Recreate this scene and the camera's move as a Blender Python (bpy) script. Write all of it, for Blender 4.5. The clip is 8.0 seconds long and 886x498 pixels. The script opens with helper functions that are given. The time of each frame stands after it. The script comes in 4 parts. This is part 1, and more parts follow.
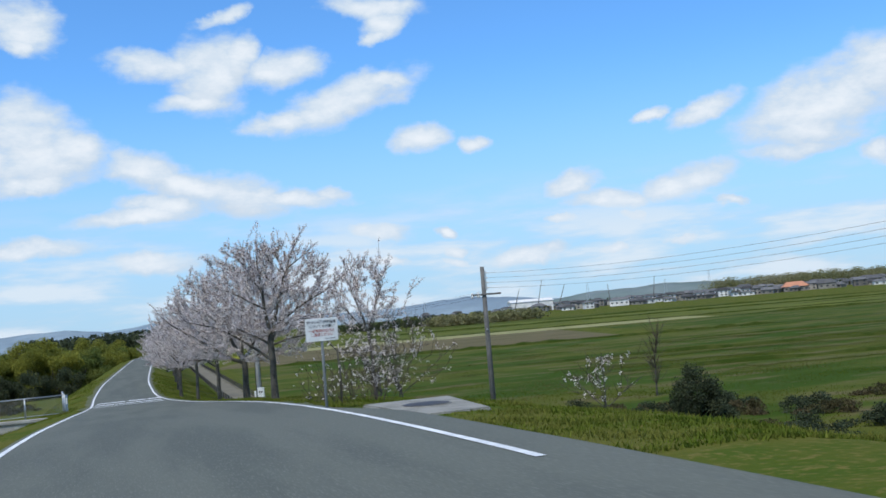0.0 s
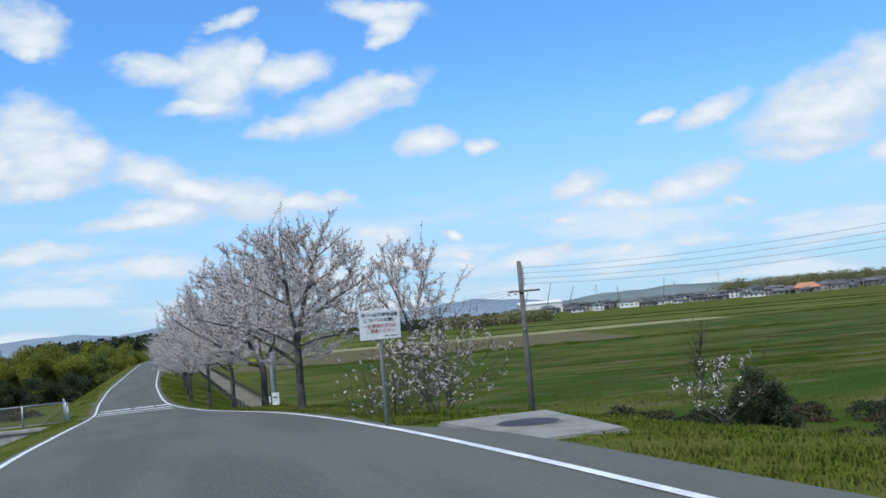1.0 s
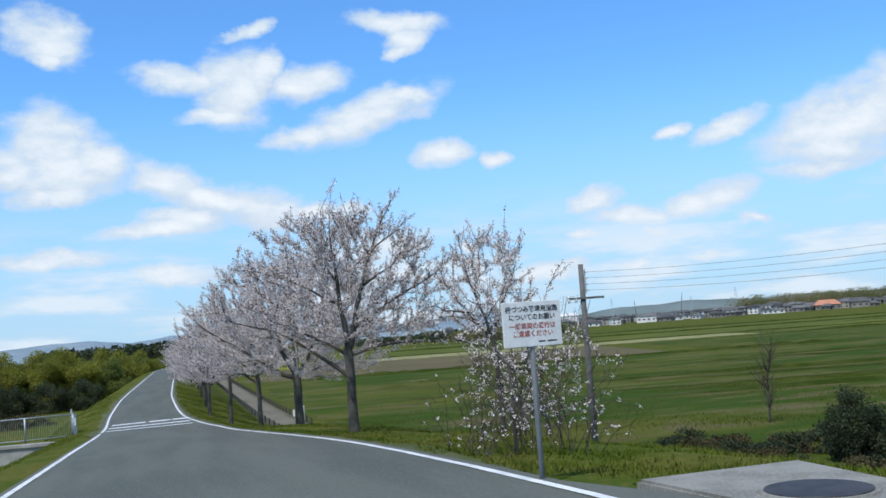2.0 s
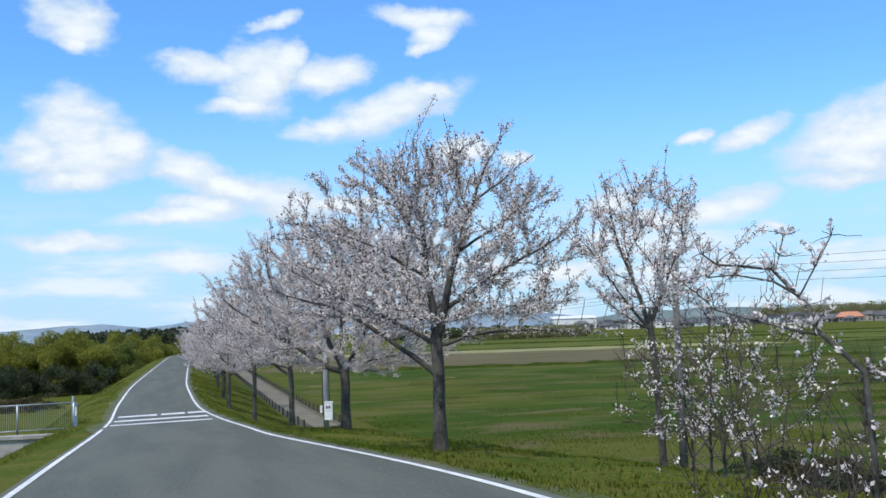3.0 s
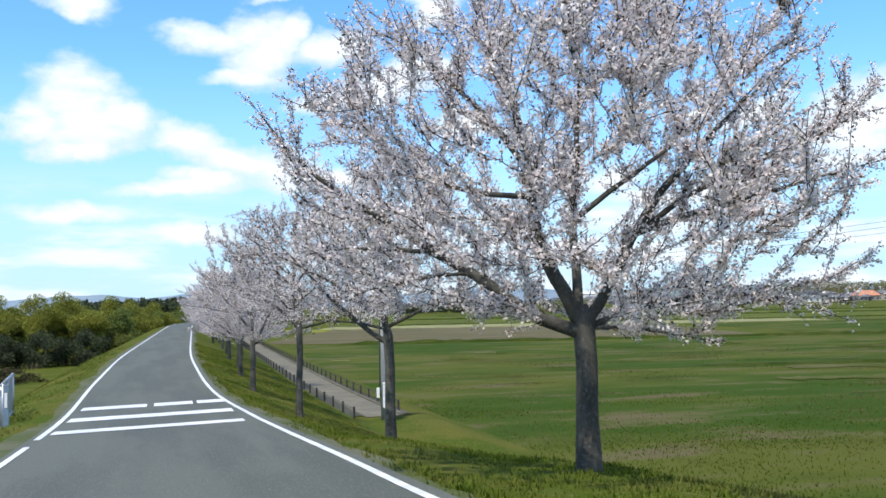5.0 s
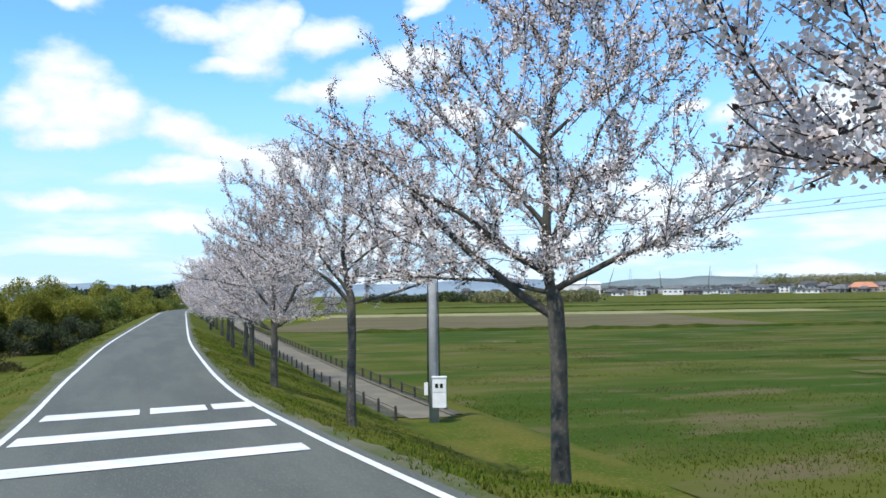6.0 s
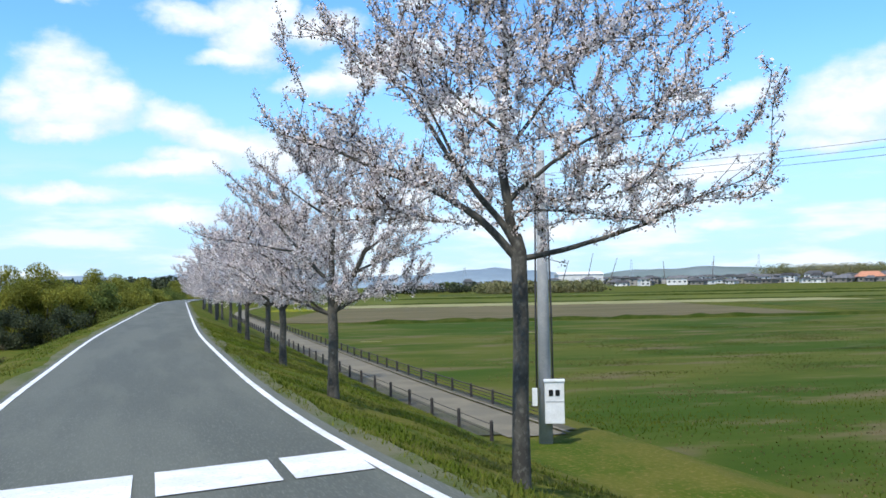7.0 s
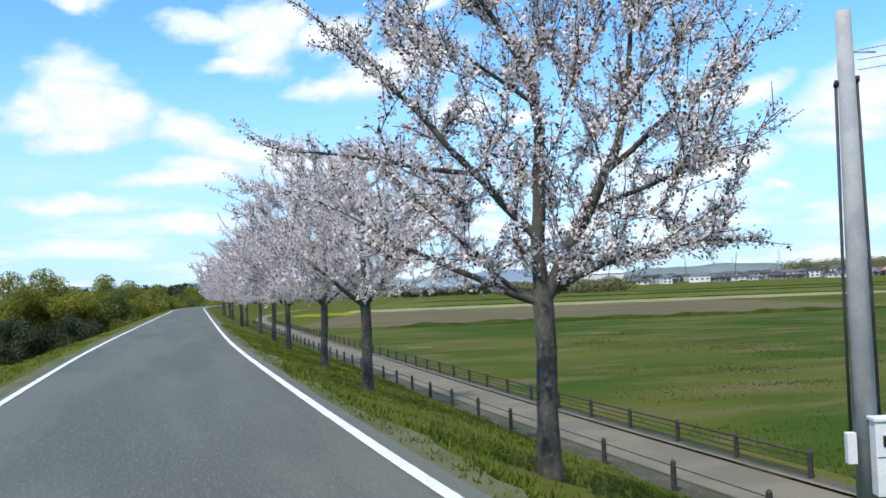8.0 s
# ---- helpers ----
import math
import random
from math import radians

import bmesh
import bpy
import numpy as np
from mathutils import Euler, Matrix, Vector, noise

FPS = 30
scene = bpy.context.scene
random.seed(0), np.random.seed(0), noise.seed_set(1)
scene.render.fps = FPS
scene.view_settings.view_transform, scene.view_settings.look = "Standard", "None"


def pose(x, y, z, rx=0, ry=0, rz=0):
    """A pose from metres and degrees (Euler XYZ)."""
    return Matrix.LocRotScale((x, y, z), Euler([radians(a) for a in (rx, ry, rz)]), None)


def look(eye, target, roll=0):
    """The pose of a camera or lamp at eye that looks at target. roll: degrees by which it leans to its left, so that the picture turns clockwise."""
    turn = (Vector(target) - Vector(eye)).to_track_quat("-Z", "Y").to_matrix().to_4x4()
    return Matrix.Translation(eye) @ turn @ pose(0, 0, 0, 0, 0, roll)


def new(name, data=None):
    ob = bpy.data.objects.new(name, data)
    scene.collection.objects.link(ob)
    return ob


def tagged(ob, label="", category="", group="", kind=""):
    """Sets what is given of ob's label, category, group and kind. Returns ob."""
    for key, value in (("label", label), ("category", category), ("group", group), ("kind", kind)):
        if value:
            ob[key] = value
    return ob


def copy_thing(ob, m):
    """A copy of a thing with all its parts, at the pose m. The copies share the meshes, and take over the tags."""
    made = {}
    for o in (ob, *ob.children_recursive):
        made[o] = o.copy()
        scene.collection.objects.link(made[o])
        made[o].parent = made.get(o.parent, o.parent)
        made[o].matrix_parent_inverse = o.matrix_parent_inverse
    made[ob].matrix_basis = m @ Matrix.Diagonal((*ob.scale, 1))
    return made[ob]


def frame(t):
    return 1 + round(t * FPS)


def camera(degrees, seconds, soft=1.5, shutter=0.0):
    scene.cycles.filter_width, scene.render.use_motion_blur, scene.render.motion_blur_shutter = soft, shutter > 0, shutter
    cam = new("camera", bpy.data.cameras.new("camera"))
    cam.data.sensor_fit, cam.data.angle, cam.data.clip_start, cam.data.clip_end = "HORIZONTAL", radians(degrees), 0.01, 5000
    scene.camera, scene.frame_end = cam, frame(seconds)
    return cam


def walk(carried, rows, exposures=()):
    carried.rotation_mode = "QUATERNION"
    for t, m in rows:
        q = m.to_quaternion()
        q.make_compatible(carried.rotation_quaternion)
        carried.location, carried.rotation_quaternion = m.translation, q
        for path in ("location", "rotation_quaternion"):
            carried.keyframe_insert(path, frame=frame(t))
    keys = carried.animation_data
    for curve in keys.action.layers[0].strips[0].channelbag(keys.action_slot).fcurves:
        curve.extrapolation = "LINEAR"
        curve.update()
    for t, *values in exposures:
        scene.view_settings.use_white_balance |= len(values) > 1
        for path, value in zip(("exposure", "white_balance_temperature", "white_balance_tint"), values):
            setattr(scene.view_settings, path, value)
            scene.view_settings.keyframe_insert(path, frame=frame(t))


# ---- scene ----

# ---- camera and its walk ----
cam = camera(47.69, 8.0, soft=1.6)
walk(cam, [
    (0.0, pose(0.0, 0.0, 3.3, 93.817, 4.816, -17.6)),
    (0.5, pose(0.074, 2.161, 3.269, 94.09, 5.245, -17.405)),
    (1.0, pose(0.083, 4.359, 3.231, 94.008, 5.032, -17.197)),
    (2.5, pose(-0.036, 12.572, 3.199, 95.128, 3.107, -15.957)),
    (3.0, pose(-0.012, 15.966, 3.1, 94.626, 1.878, -15.685)),
    (3.5, pose(0.023, 19.667, 2.971, 94.027, 2.055, -15.555)),
    (4.0, pose(0.068, 23.586, 2.806, 93.765, 1.696, -15.641)),
    (4.5, pose(0.108, 27.728, 2.62, 93.524, 1.42, -15.693)),
    (5.0, pose(0.167, 32.067, 2.415, 93.202, 1.15, -15.671)),
    (6.5, pose(-0.037, 44.672, 1.775, 92.363, 0.786, -16.325)),
    (7.0, pose(-0.042, 49.752, 1.565, 92.144, 1.042, -16.311)),
    (7.5, pose(-0.039, 54.972, 1.363, 92.125, 1.997, -16.007)),
    (8.0, pose(0.008, 60.311, 1.216, 92.342, 2.22, -15.498)),
], exposures=[(0.0, -0.09, 6120, 9), (1.2, -0.06, 6120, 9), (2.5, 0.02, 6170, 9), (4.0, 0.25, 6320, 10), (5.0, 0.38, 6350, 10), (8.0, 0.35, 6240, 10)])

# ---- world, sun ----
SUN_AZ, SUN_EL = 225.0, 57.0   # compass degrees from +y towards +x, height


def node(tree, kind, **props):
    n = tree.nodes.new(kind)
    for key, value in props.items():
        setattr(n, key, value)
    return n


def mathn(tree, op, a, b=None, c=None, clamp=False):
    n = node(tree, "ShaderNodeMath", operation=op, use_clamp=clamp)
    for i, v in enumerate((a, b, c)):
        if v is None:
            continue
        if isinstance(v, (int, float)):
            n.inputs[i].default_value = v
        else:
            tree.links.new(v, n.inputs[i])
    return n.outputs[0]


def smooth(tree, v, lo, hi, a=0.0, b=1.0):
    n = node(tree, "ShaderNodeMapRange", interpolation_type="SMOOTHSTEP")
    tree.links.new(v, n.inputs[0])
    for i, x in enumerate((lo, hi, a, b)):
        n.inputs[i + 1].default_value = x
    return n.outputs[0]


def mixcol(tree, fac, a, b, blend="MIX"):
    n = node(tree, "ShaderNodeMix", data_type="RGBA", blend_type=blend)
    for i, v in ((0, fac), (6, a), (7, b)):
        if isinstance(v, (int, float)):
            n.inputs[i].default_value = v
        elif isinstance(v, tuple):
            n.inputs[i].default_value = (*v[:3], 1)
        else:
            tree.links.new(v, n.inputs[i])
    return n.outputs[2]


# fair-weather clouds, each heaped of lobes: azimuth, height, half length, half depth, tilt, all in degrees
RAGGED_CLOUD = [(5.6, 14.3, 2.2, 1.85, -2), (3.0, 14.8, 2.8, 0.67, -9), (7.2, 15.2, 1.2, 1.04, -2), (9.7, 14.5, 2.0, 0.8, 11), (4.7, 12.8, 2.2, 0.43, -2)]
SLANTED_CLOUD = [(12.8, 12.6, 4.1, 0.88, 15), (9.4, 11.7, 2.0, 0.56, 9), (15.3, 13.5, 1.4, 0.5, 3)]
HIGH_CLOUD = [(15.2, 17.6, 2.7, 0.55, -4), (15.8, 16.7, 1.2, 0.68, 5), (15.0, 16.0, 0.8, 0.37, 15), (6.5, 17.5, 1.4, 0.35, 13), (-4.5, 17.1, 2.1, 1.31, -14), (-4.9, 15.8, 1.0, 0.46, 1)]
ROUND_CLOUD = [(-4.3, 11.4, 2.5, 1.67, 3), (-4.0, 10.1, 3.3, 1.44, 2), (-6.2, 10.1, 1.4, 1.01, 3), (-2.1, 10.6, 1.4, 1.1, -8), (-4.5, 8.8, 2.1, 0.54, 2)]
LONG_CLOUD = [(1.6, 9.3, 2.3, 0.83, -11), (4.1, 8.3, 2.8, 0.75, -13), (6.2, 7.7, 3.3, 1.01, -10), (9.7, 7.3, 3.4, 0.45, -4), (12.2, 7.4, 1.2, 0.42, -4), (1.3, 6.7, 3.3, 0.46, 1), (2.8, 7.3, 2.4, 0.56, -3)]
SMALL_CLOUDS = [(17.2, 10.2, 1.8, 0.61, 5), (20.3, 9.7, 0.9, 0.42, -5), (33.1, 10.1, 1.9, 0.56, 18), (30.1, 10.2, 0.9, 0.31, 8), (41.7, 6.7, 0.8, 0.53, -8)]
BANKED_CLOUD = [(39.2, 9.5, 4.1, 1.68, 17), (42.6, 10.9, 2.6, 1.6, 11), (38.3, 8.6, 3.2, 1.02, -3), (37.6, 7.5, 2.6, 0.49, 0)]
LOW_CLOUD = [(25.5, 6.9, 1.7, 0.61, 9), (27.6, 5.7, 2.6, 0.54, -4), (32.0, 6.2, 2.5, 0.69, 9), (29.1, 4.7, 1.0, 0.29, -6), (24.7, 4.8, 1.1, 0.29, 0), (33.9, 4.9, 0.8, 0.28, -6)]
HORIZON_CLOUDS = [(14.2, 5.0, 1.9, 0.55, -5), (18.5, 4.9, 0.6, 0.26, -5), (18.6, 3.8, 1.0, 0.36, -5), (18.8, 3.1, 1.1, 0.23, -5), (22.6, 3.0, 2.5, 0.45, 3), (27.4, 3.1, 1.0, 0.29, 10), (31.0, 3.3, 1.0, 0.25, -6),
                  (-4.3, 5.4, 3.3, 0.48, -3), (2.0, 4.2, 2.8, 0.5, 2), (15.1, 3.2, 1.5, 0.23, -5)]
BIG_CLOUDS = RAGGED_CLOUD + SLANTED_CLOUD + ROUND_CLOUD + LONG_CLOUD + BANKED_CLOUD
CLOUDS = BIG_CLOUDS + HIGH_CLOUD + SMALL_CLOUDS + LOW_CLOUD + HORIZON_CLOUDS


def build_world():
    w = bpy.data.worlds.new("sky")
    scene.world = w
    w.use_nodes = True
    t = w.node_tree
    t.nodes.clear()
    sky = node(t, "ShaderNodeTexSky", sky_type="NISHITA", sun_disc=False)
    sky.sun_elevation, sky.sun_rotation = radians(SUN_EL), radians(SUN_AZ)
    sky.air_density, sky.dust_density, sky.ozone_density = 1.0, 0.3, 3.0
    co = node(t, "ShaderNodeTexCoord")
    sep = node(t, "ShaderNodeSeparateXYZ")
    t.links.new(co.outputs["Generated"], sep.inputs[0])
    az = mathn(t, "MULTIPLY", mathn(t, "ARCTAN2", sep.outputs[0], sep.outputs[1]), 57.2958)
    el = mathn(t, "MULTIPLY", mathn(t, "ARCSINE", sep.outputs[2]), 57.2958)
    warp = node(t, "ShaderNodeTexNoise")
    warp.inputs["Scale"].default_value, warp.inputs["Detail"].default_value, warp.inputs["Roughness"].default_value = 16, 5, 0.6
    t.links.new(co.outputs["Generated"], warp.inputs["Vector"])
    wsep = node(t, "ShaderNodeSeparateColor")
    t.links.new(warp.outputs["Color"], wsep.inputs[0])
    az2 = mathn(t, "MULTIPLY_ADD", mathn(t, "SUBTRACT", wsep.outputs[0], 0.5), 3.6, az)
    el2 = mathn(t, "MULTIPLY_ADD", mathn(t, "SUBTRACT", wsep.outputs[1], 0.5), 1.7, el)

    def heap(height, lobes):
        """How deep inside the nearest lobe: each is a tilted ellipse, written as one quadratic form."""
        aa, ae, ee = mathn(t, "MULTIPLY", az2, az2), mathn(t, "MULTIPLY", az2, height), mathn(t, "MULTIPLY", height, height)
        best = None
        for a, e, wd, ht, tilt in lobes:
            c, s, p, q = math.cos(radians(tilt)), math.sin(radians(tilt)), wd ** -2, (1.12 * ht) ** -2
            kaa, kae, kee = c * c * p + s * s * q, 2 * c * s * (p - q), s * s * p + c * c * q
            d = mathn(t, "MULTIPLY_ADD", aa, kaa, kaa * a * a + kae * a * e + kee * e * e)
            d = mathn(t, "MULTIPLY_ADD", ae, kae, d)
            d = mathn(t, "MULTIPLY_ADD", ee, kee, d)
            d = mathn(t, "MULTIPLY_ADD", az2, -2 * kaa * a - kae * e, d)
            d = mathn(t, "MULTIPLY_ADD", height, -2 * kee * e - kae * a, d)
            best = d if best is None else mathn(t, "MINIMUM", best, d)
        return mathn(t, "SUBTRACT", 1.0, best)
    best = heap(el2, CLOUDS)
    above = heap(mathn(t, "ADD", el2, 0.8), BIG_CLOUDS)     # a cloud's own mass overhead greys its base
    # the rest of the sky carries clouds of the same kind
    stretch = node(t, "ShaderNodeMapping")
    stretch.inputs["Scale"].default_value = (1, 1, 3)
    t.links.new(co.outputs["Generated"], stretch.inputs[0])
    rest = node(t, "ShaderNodeTexNoise")
    rest.inputs["Scale"].default_value, rest.inputs["Detail"].default_value = 3.5, 6
    t.links.new(stretch.outputs[0], rest.inputs["Vector"])
    away = smooth(t, mathn(t, "ABSOLUTE", mathn(t, "SUBTRACT", az, 18.0)), 34, 48)
    other = mathn(t, "SUBTRACT", mathn(t, "MULTIPLY", mathn(t, "SUBTRACT", rest.outputs[0], 0.54), 7.0), mathn(t, "MULTIPLY", mathn(t, "SUBTRACT", 1.0, away), 5.0))
    squash = node(t, "ShaderNodeMapping")
    squash.inputs["Scale"].default_value = (1, 1, 2.1)
    t.links.new(co.outputs["Generated"], squash.inputs[0])
    fine = node(t, "ShaderNodeTexNoise")
    fine.inputs["Scale"].default_value, fine.inputs["Detail"].default_value, fine.inputs["Roughness"].default_value = 26, 8, 0.6
    t.links.new(squash.outputs[0], fine.inputs["Vector"])
    dens = mathn(t, "MULTIPLY_ADD", mathn(t, "SUBTRACT", fine.outputs[0], 0.5), 2.5, mathn(t, "MAXIMUM", best, other))
    puff = smooth(t, dens, -0.95, 0.75)
    # thin veils of haze and flat cloud towards the horizon
    flat = node(t, "ShaderNodeMapping")
    flat.inputs["Scale"].default_value = (1, 1, 5)
    t.links.new(co.outputs["Generated"], flat.inputs[0])
    veil = node(t, "ShaderNodeTexNoise")
    veil.inputs["Scale"].default_value, veil.inputs["Detail"].default_value, veil.inputs["Roughness"].default_value = 7, 6, 0.55
    t.links.new(flat.outputs[0], veil.inputs["Vector"])
    low = mathn(t, "MULTIPLY", smooth(t, veil.outputs[0], 0.42, 0.64), smooth(t, el, 8.5, 3.5))
    alpha = mathn(t, "MAXIMUM", puff, mathn(t, "MULTIPLY", low, 0.9))
    body = smooth(t, dens, 0.2, 1.5)
    white = mixcol(t, body, (6.6, 7.6, 8.6), (9.3, 9.5, 9.7))
    tint = mixcol(t, 1.0, sky.outputs[0], (1.02, 1.58, 2.05), "MULTIPLY")
    tint = mixcol(t, smooth(t, el, 15.0, 1.0, 0.0, 0.8), tint, (4.7, 6.5, 8.5))
    base_grey = mathn(t, "MULTIPLY", smooth(t, mathn(t, "SUBTRACT", above, best), -0.2, 0.7), 0.45)
    white = mixcol(t, base_grey, white, (6.3, 7.1, 8.0))
    white = mixcol(t, mathn(t, "MULTIPLY", low, mathn(t, "SUBTRACT", 1.0, body)), white, (8.0, 8.7, 9.3))
    colour = mixcol(t, alpha, tint, white)
    bg = node(t, "ShaderNodeBackground")
    bg.inputs["Strength"].default_value = 0.1
    t.links.new(colour, bg.inputs[0])
    out = node(t, "ShaderNodeOutputWorld")
    t.links.new(bg.outputs[0], out.inputs[0])


build_world()
sun = new("sun", bpy.data.lights.new("sun", "SUN"))
sun.data.energy, sun.data.angle, sun.data.color = 3.6, radians(0.55), (1.0, 0.93, 0.82)
a, e = radians(SUN_AZ), radians(SUN_EL)
sun.matrix_world = look((math.sin(a) * math.cos(e) * 50, math.cos(a) * math.cos(e) * 50, math.sin(e) * 50), (0, 0, 0))

# ---- materials ----


def material(name, base, second=None, scale=6.0, detail=5.0, fine=40.0, rough=0.8, metal=0.0, bump=0.0, third=None, island=0.0, per_object=0.0, spec=0.3, stretch=(1, 1, 1), through_light=0.0):
    """Two colours mixed by broad noise, a third by fine grain, with bump; island and per_object vary the brightness."""
    m = bpy.data.materials.new(name)
    m.use_nodes = True
    t = m.node_tree
    b = t.nodes["Principled BSDF"]
    b.inputs["Roughness"].default_value, b.inputs["Metallic"].default_value = rough, metal
    b.inputs["Specular IOR Level"].default_value = spec
    co = node(t, "ShaderNodeTexCoord")
    mp = node(t, "ShaderNodeMapping")
    mp.inputs["Scale"].default_value = stretch
    t.links.new(co.outputs["Object"], mp.inputs[0])

    def grain(sc, det):
        n = node(t, "ShaderNodeTexNoise")
        n.inputs["Scale"].default_value, n.inputs["Detail"].default_value, n.inputs["Roughness"].default_value = sc, det, 0.6
        t.links.new(mp.outputs[0], n.inputs["Vector"])
        return n.outputs[0]
    second = second or tuple(0.8 * v for v in base)
    broad, small = grain(scale, detail), grain(fine, 3)
    colour = mixcol(t, smooth(t, broad, 0.4, 0.6), base, second)
    if third:
        colour = mixcol(t, smooth(t, small, 0.5, 0.72), colour, third)
    value = mathn(t, "MULTIPLY_ADD", small, 0.35, 0.82)
    if island:
        g = node(t, "ShaderNodeNewGeometry")
        value = mathn(t, "MULTIPLY", value, mathn(t, "MULTIPLY_ADD", g.outputs["Random Per Island"], 2 * island, 1 - island))
    if per_object:
        g = node(t, "ShaderNodeObjectInfo")
        value = mathn(t, "MULTIPLY", value, mathn(t, "MULTIPLY_ADD", g.outputs["Random"], 2 * per_object, 1 - per_object))
    hsv = node(t, "ShaderNodeHueSaturation")
    t.links.new(value, hsv.inputs["Value"])
    t.links.new(colour, hsv.inputs["Color"])
    t.links.new(hsv.outputs[0], b.inputs["Base Color"])
    if bump:
        bn = node(t, "ShaderNodeBump")
        bn.inputs["Strength"].default_value, bn.inputs["Distance"].default_value = 0.6, bump
        t.links.new(small, bn.inputs["Height"])
        t.links.new(bn.outputs[0], b.inputs["Normal"])
    if through_light:
        tr = node(t, "ShaderNodeBsdfTranslucent")
        t.links.new(hsv.outputs[0], tr.inputs[0])
        mx = node(t, "ShaderNodeMixShader")
        mx.inputs[0].default_value = through_light
        t.links.new(b.outputs[0], mx.inputs[1])
        t.links.new(tr.outputs[0], mx.inputs[2])
        t.links.new(mx.outputs[0], t.nodes["Material Output"].inputs[0])
    return m


ASPHALT = material("asphalt", (0.108, 0.115, 0.092), (0.08, 0.087, 0.071), 0.8, 8, 60, 0.85, bump=0.004, third=(0.125, 0.13, 0.108), stretch=(1, 0.12, 1))
GRAVEL = material("gravel_shoulder", (0.115, 0.11, 0.06), (0.062, 0.078, 0.014), 0.45, 9, 14, 0.95, bump=0.02, third=(0.1, 0.1, 0.05))
GRASS_GROUND = material("grass_ground", (0.055, 0.083, 0.01), (0.094, 0.097, 0.019), 0.35, 8, 9, 0.95, bump=0.05, third=(0.13, 0.11, 0.032), spec=0.02)
PADDY = material("paddy_green", (0.038, 0.068, 0.009), (0.08, 0.09, 0.017), 0.07, 11, 0.28, 0.95, bump=0.06, spec=0.02, stretch=(0.6, 1.3, 1), third=(0.105, 0.088, 0.045))
PADDY_DULL = material("paddy_dull", (0.104, 0.117, 0.02), (0.068, 0.082, 0.014), 0.09, 9, 0.5, 0.95, bump=0.05, spec=0.05, stretch=(0.5, 1.3, 1))
SOIL = material("ploughed_soil", (0.125, 0.102, 0.05), (0.095, 0.083, 0.036), 0.12, 7, 2, 0.95, bump=0.05, spec=0.1, stretch=(0.4, 1.5, 1))
STRAW = material("dry_straw", (0.27, 0.25, 0.12), (0.2, 0.2, 0.08), 0.2, 6, 3, 0.95, bump=0.03, spec=0.1)
LINE = material("road_paint", (0.78, 0.79, 0.78), (0.62, 0.63, 0.62), 2.0, 6, 25, 0.6, third=(0.45, 0.46, 0.46))
CONCRETE = material("concrete", (0.36, 0.35, 0.32), (0.28, 0.27, 0.25), 1.2, 6, 30, 0.9, bump=0.004)
SLAB = material("weathered_slab", (0.25, 0.245, 0.215), (0.18, 0.175, 0.15), 1.6, 7, 30, 0.92, bump=0.004, third=(0.3, 0.29, 0.26))
IRON = material("iron_lid", (0.06, 0.055, 0.05), (0.09, 0.08, 0.07), 5, 5, 60, 0.6, metal=0.6, bump=0.002)
PATH = material("path_surface", (0.18, 0.158, 0.106), (0.14, 0.125, 0.087), 0.6, 6, 25, 0.92, bump=0.004)
BARK = material("cherry_bark", (0.048, 0.045, 0.038), (0.08, 0.075, 0.062), 5, 6, 26, 0.9, bump=0.006, third=(0.11, 0.108, 0.09), stretch=(1, 1, 0.7))
TWIG = material("cherry_twig", (0.045, 0.034, 0.029), (0.07, 0.055, 0.047), 6, 4, 30, 0.9)
BLOSSOM = material("cherry_blossom", (0.82, 0.755, 0.725), (0.75, 0.655, 0.63), 3, 4, 20, 0.7, island=0.16, spec=0.1, through_light=0.33)
BUDS = material("cherry_bud_leaf", (0.11, 0.062, 0.045), (0.075, 0.065, 0.03), 3, 4, 20, 0.7, island=0.3, spec=0.1, through_light=0.3)
LEAF_YELLOW = material("leaf_yellow_green", (0.25, 0.25, 0.04), (0.175, 0.19, 0.034), 0.25, 4, 3, 0.8, island=0.22, spec=0.2, through_light=0.35)
LEAF_GREEN = material("leaf_green", (0.11, 0.15, 0.036), (0.155, 0.18, 0.042), 0.25, 4, 3, 0.8, island=0.25, spec=0.2, through_light=0.3)
LEAF_DARK = material("leaf_dark", (0.04, 0.054, 0.027), (0.06, 0.072, 0.036), 0.25, 4, 3, 0.8, island=0.4, spec=0.2, through_light=0.2)
SCRUB = material("scrub_brown", (0.085, 0.07, 0.036), (0.06, 0.062, 0.026), 0.4, 4, 3, 0.9, island=0.4, spec=0.1, through_light=0.2)
POLE_CONCRETE = material("pole_concrete", (0.36, 0.36, 0.35), (0.28, 0.29, 0.29), 1.5, 5, 35, 0.85, bump=0.002)
POLE_DARK = material("pole_dark", (0.1, 0.1, 0.095), (0.14, 0.135, 0.125), 2, 5, 30, 0.85, bump=0.003)
STEEL = material("galvanised_steel", (0.42, 0.44, 0.46), (0.34, 0.36, 0.38), 3, 5, 40, 0.45, metal=0.7)
POST_GREY = material("post_grey_paint", (0.2, 0.215, 0.22), (0.16, 0.17, 0.175), 3, 5, 40, 0.6)
CABLE = material("black_cable", (0.03, 0.03, 0.035), (0.045, 0.045, 0.05), 5, 3, 40, 0.6)
WHITE_BOX = material("white_enamel", (0.74, 0.75, 0.74), (0.68, 0.69, 0.68), 3, 4, 30, 0.4)
SIGN_WHITE = material("sign_board_white", (0.72, 0.73, 0.71), (0.64, 0.65, 0.63), 4, 5, 30, 0.5)
SIGN_BLACK = material("sign_ink_black", (0.03, 0.03, 0.035), None, 4, 3, 30, 0.5)
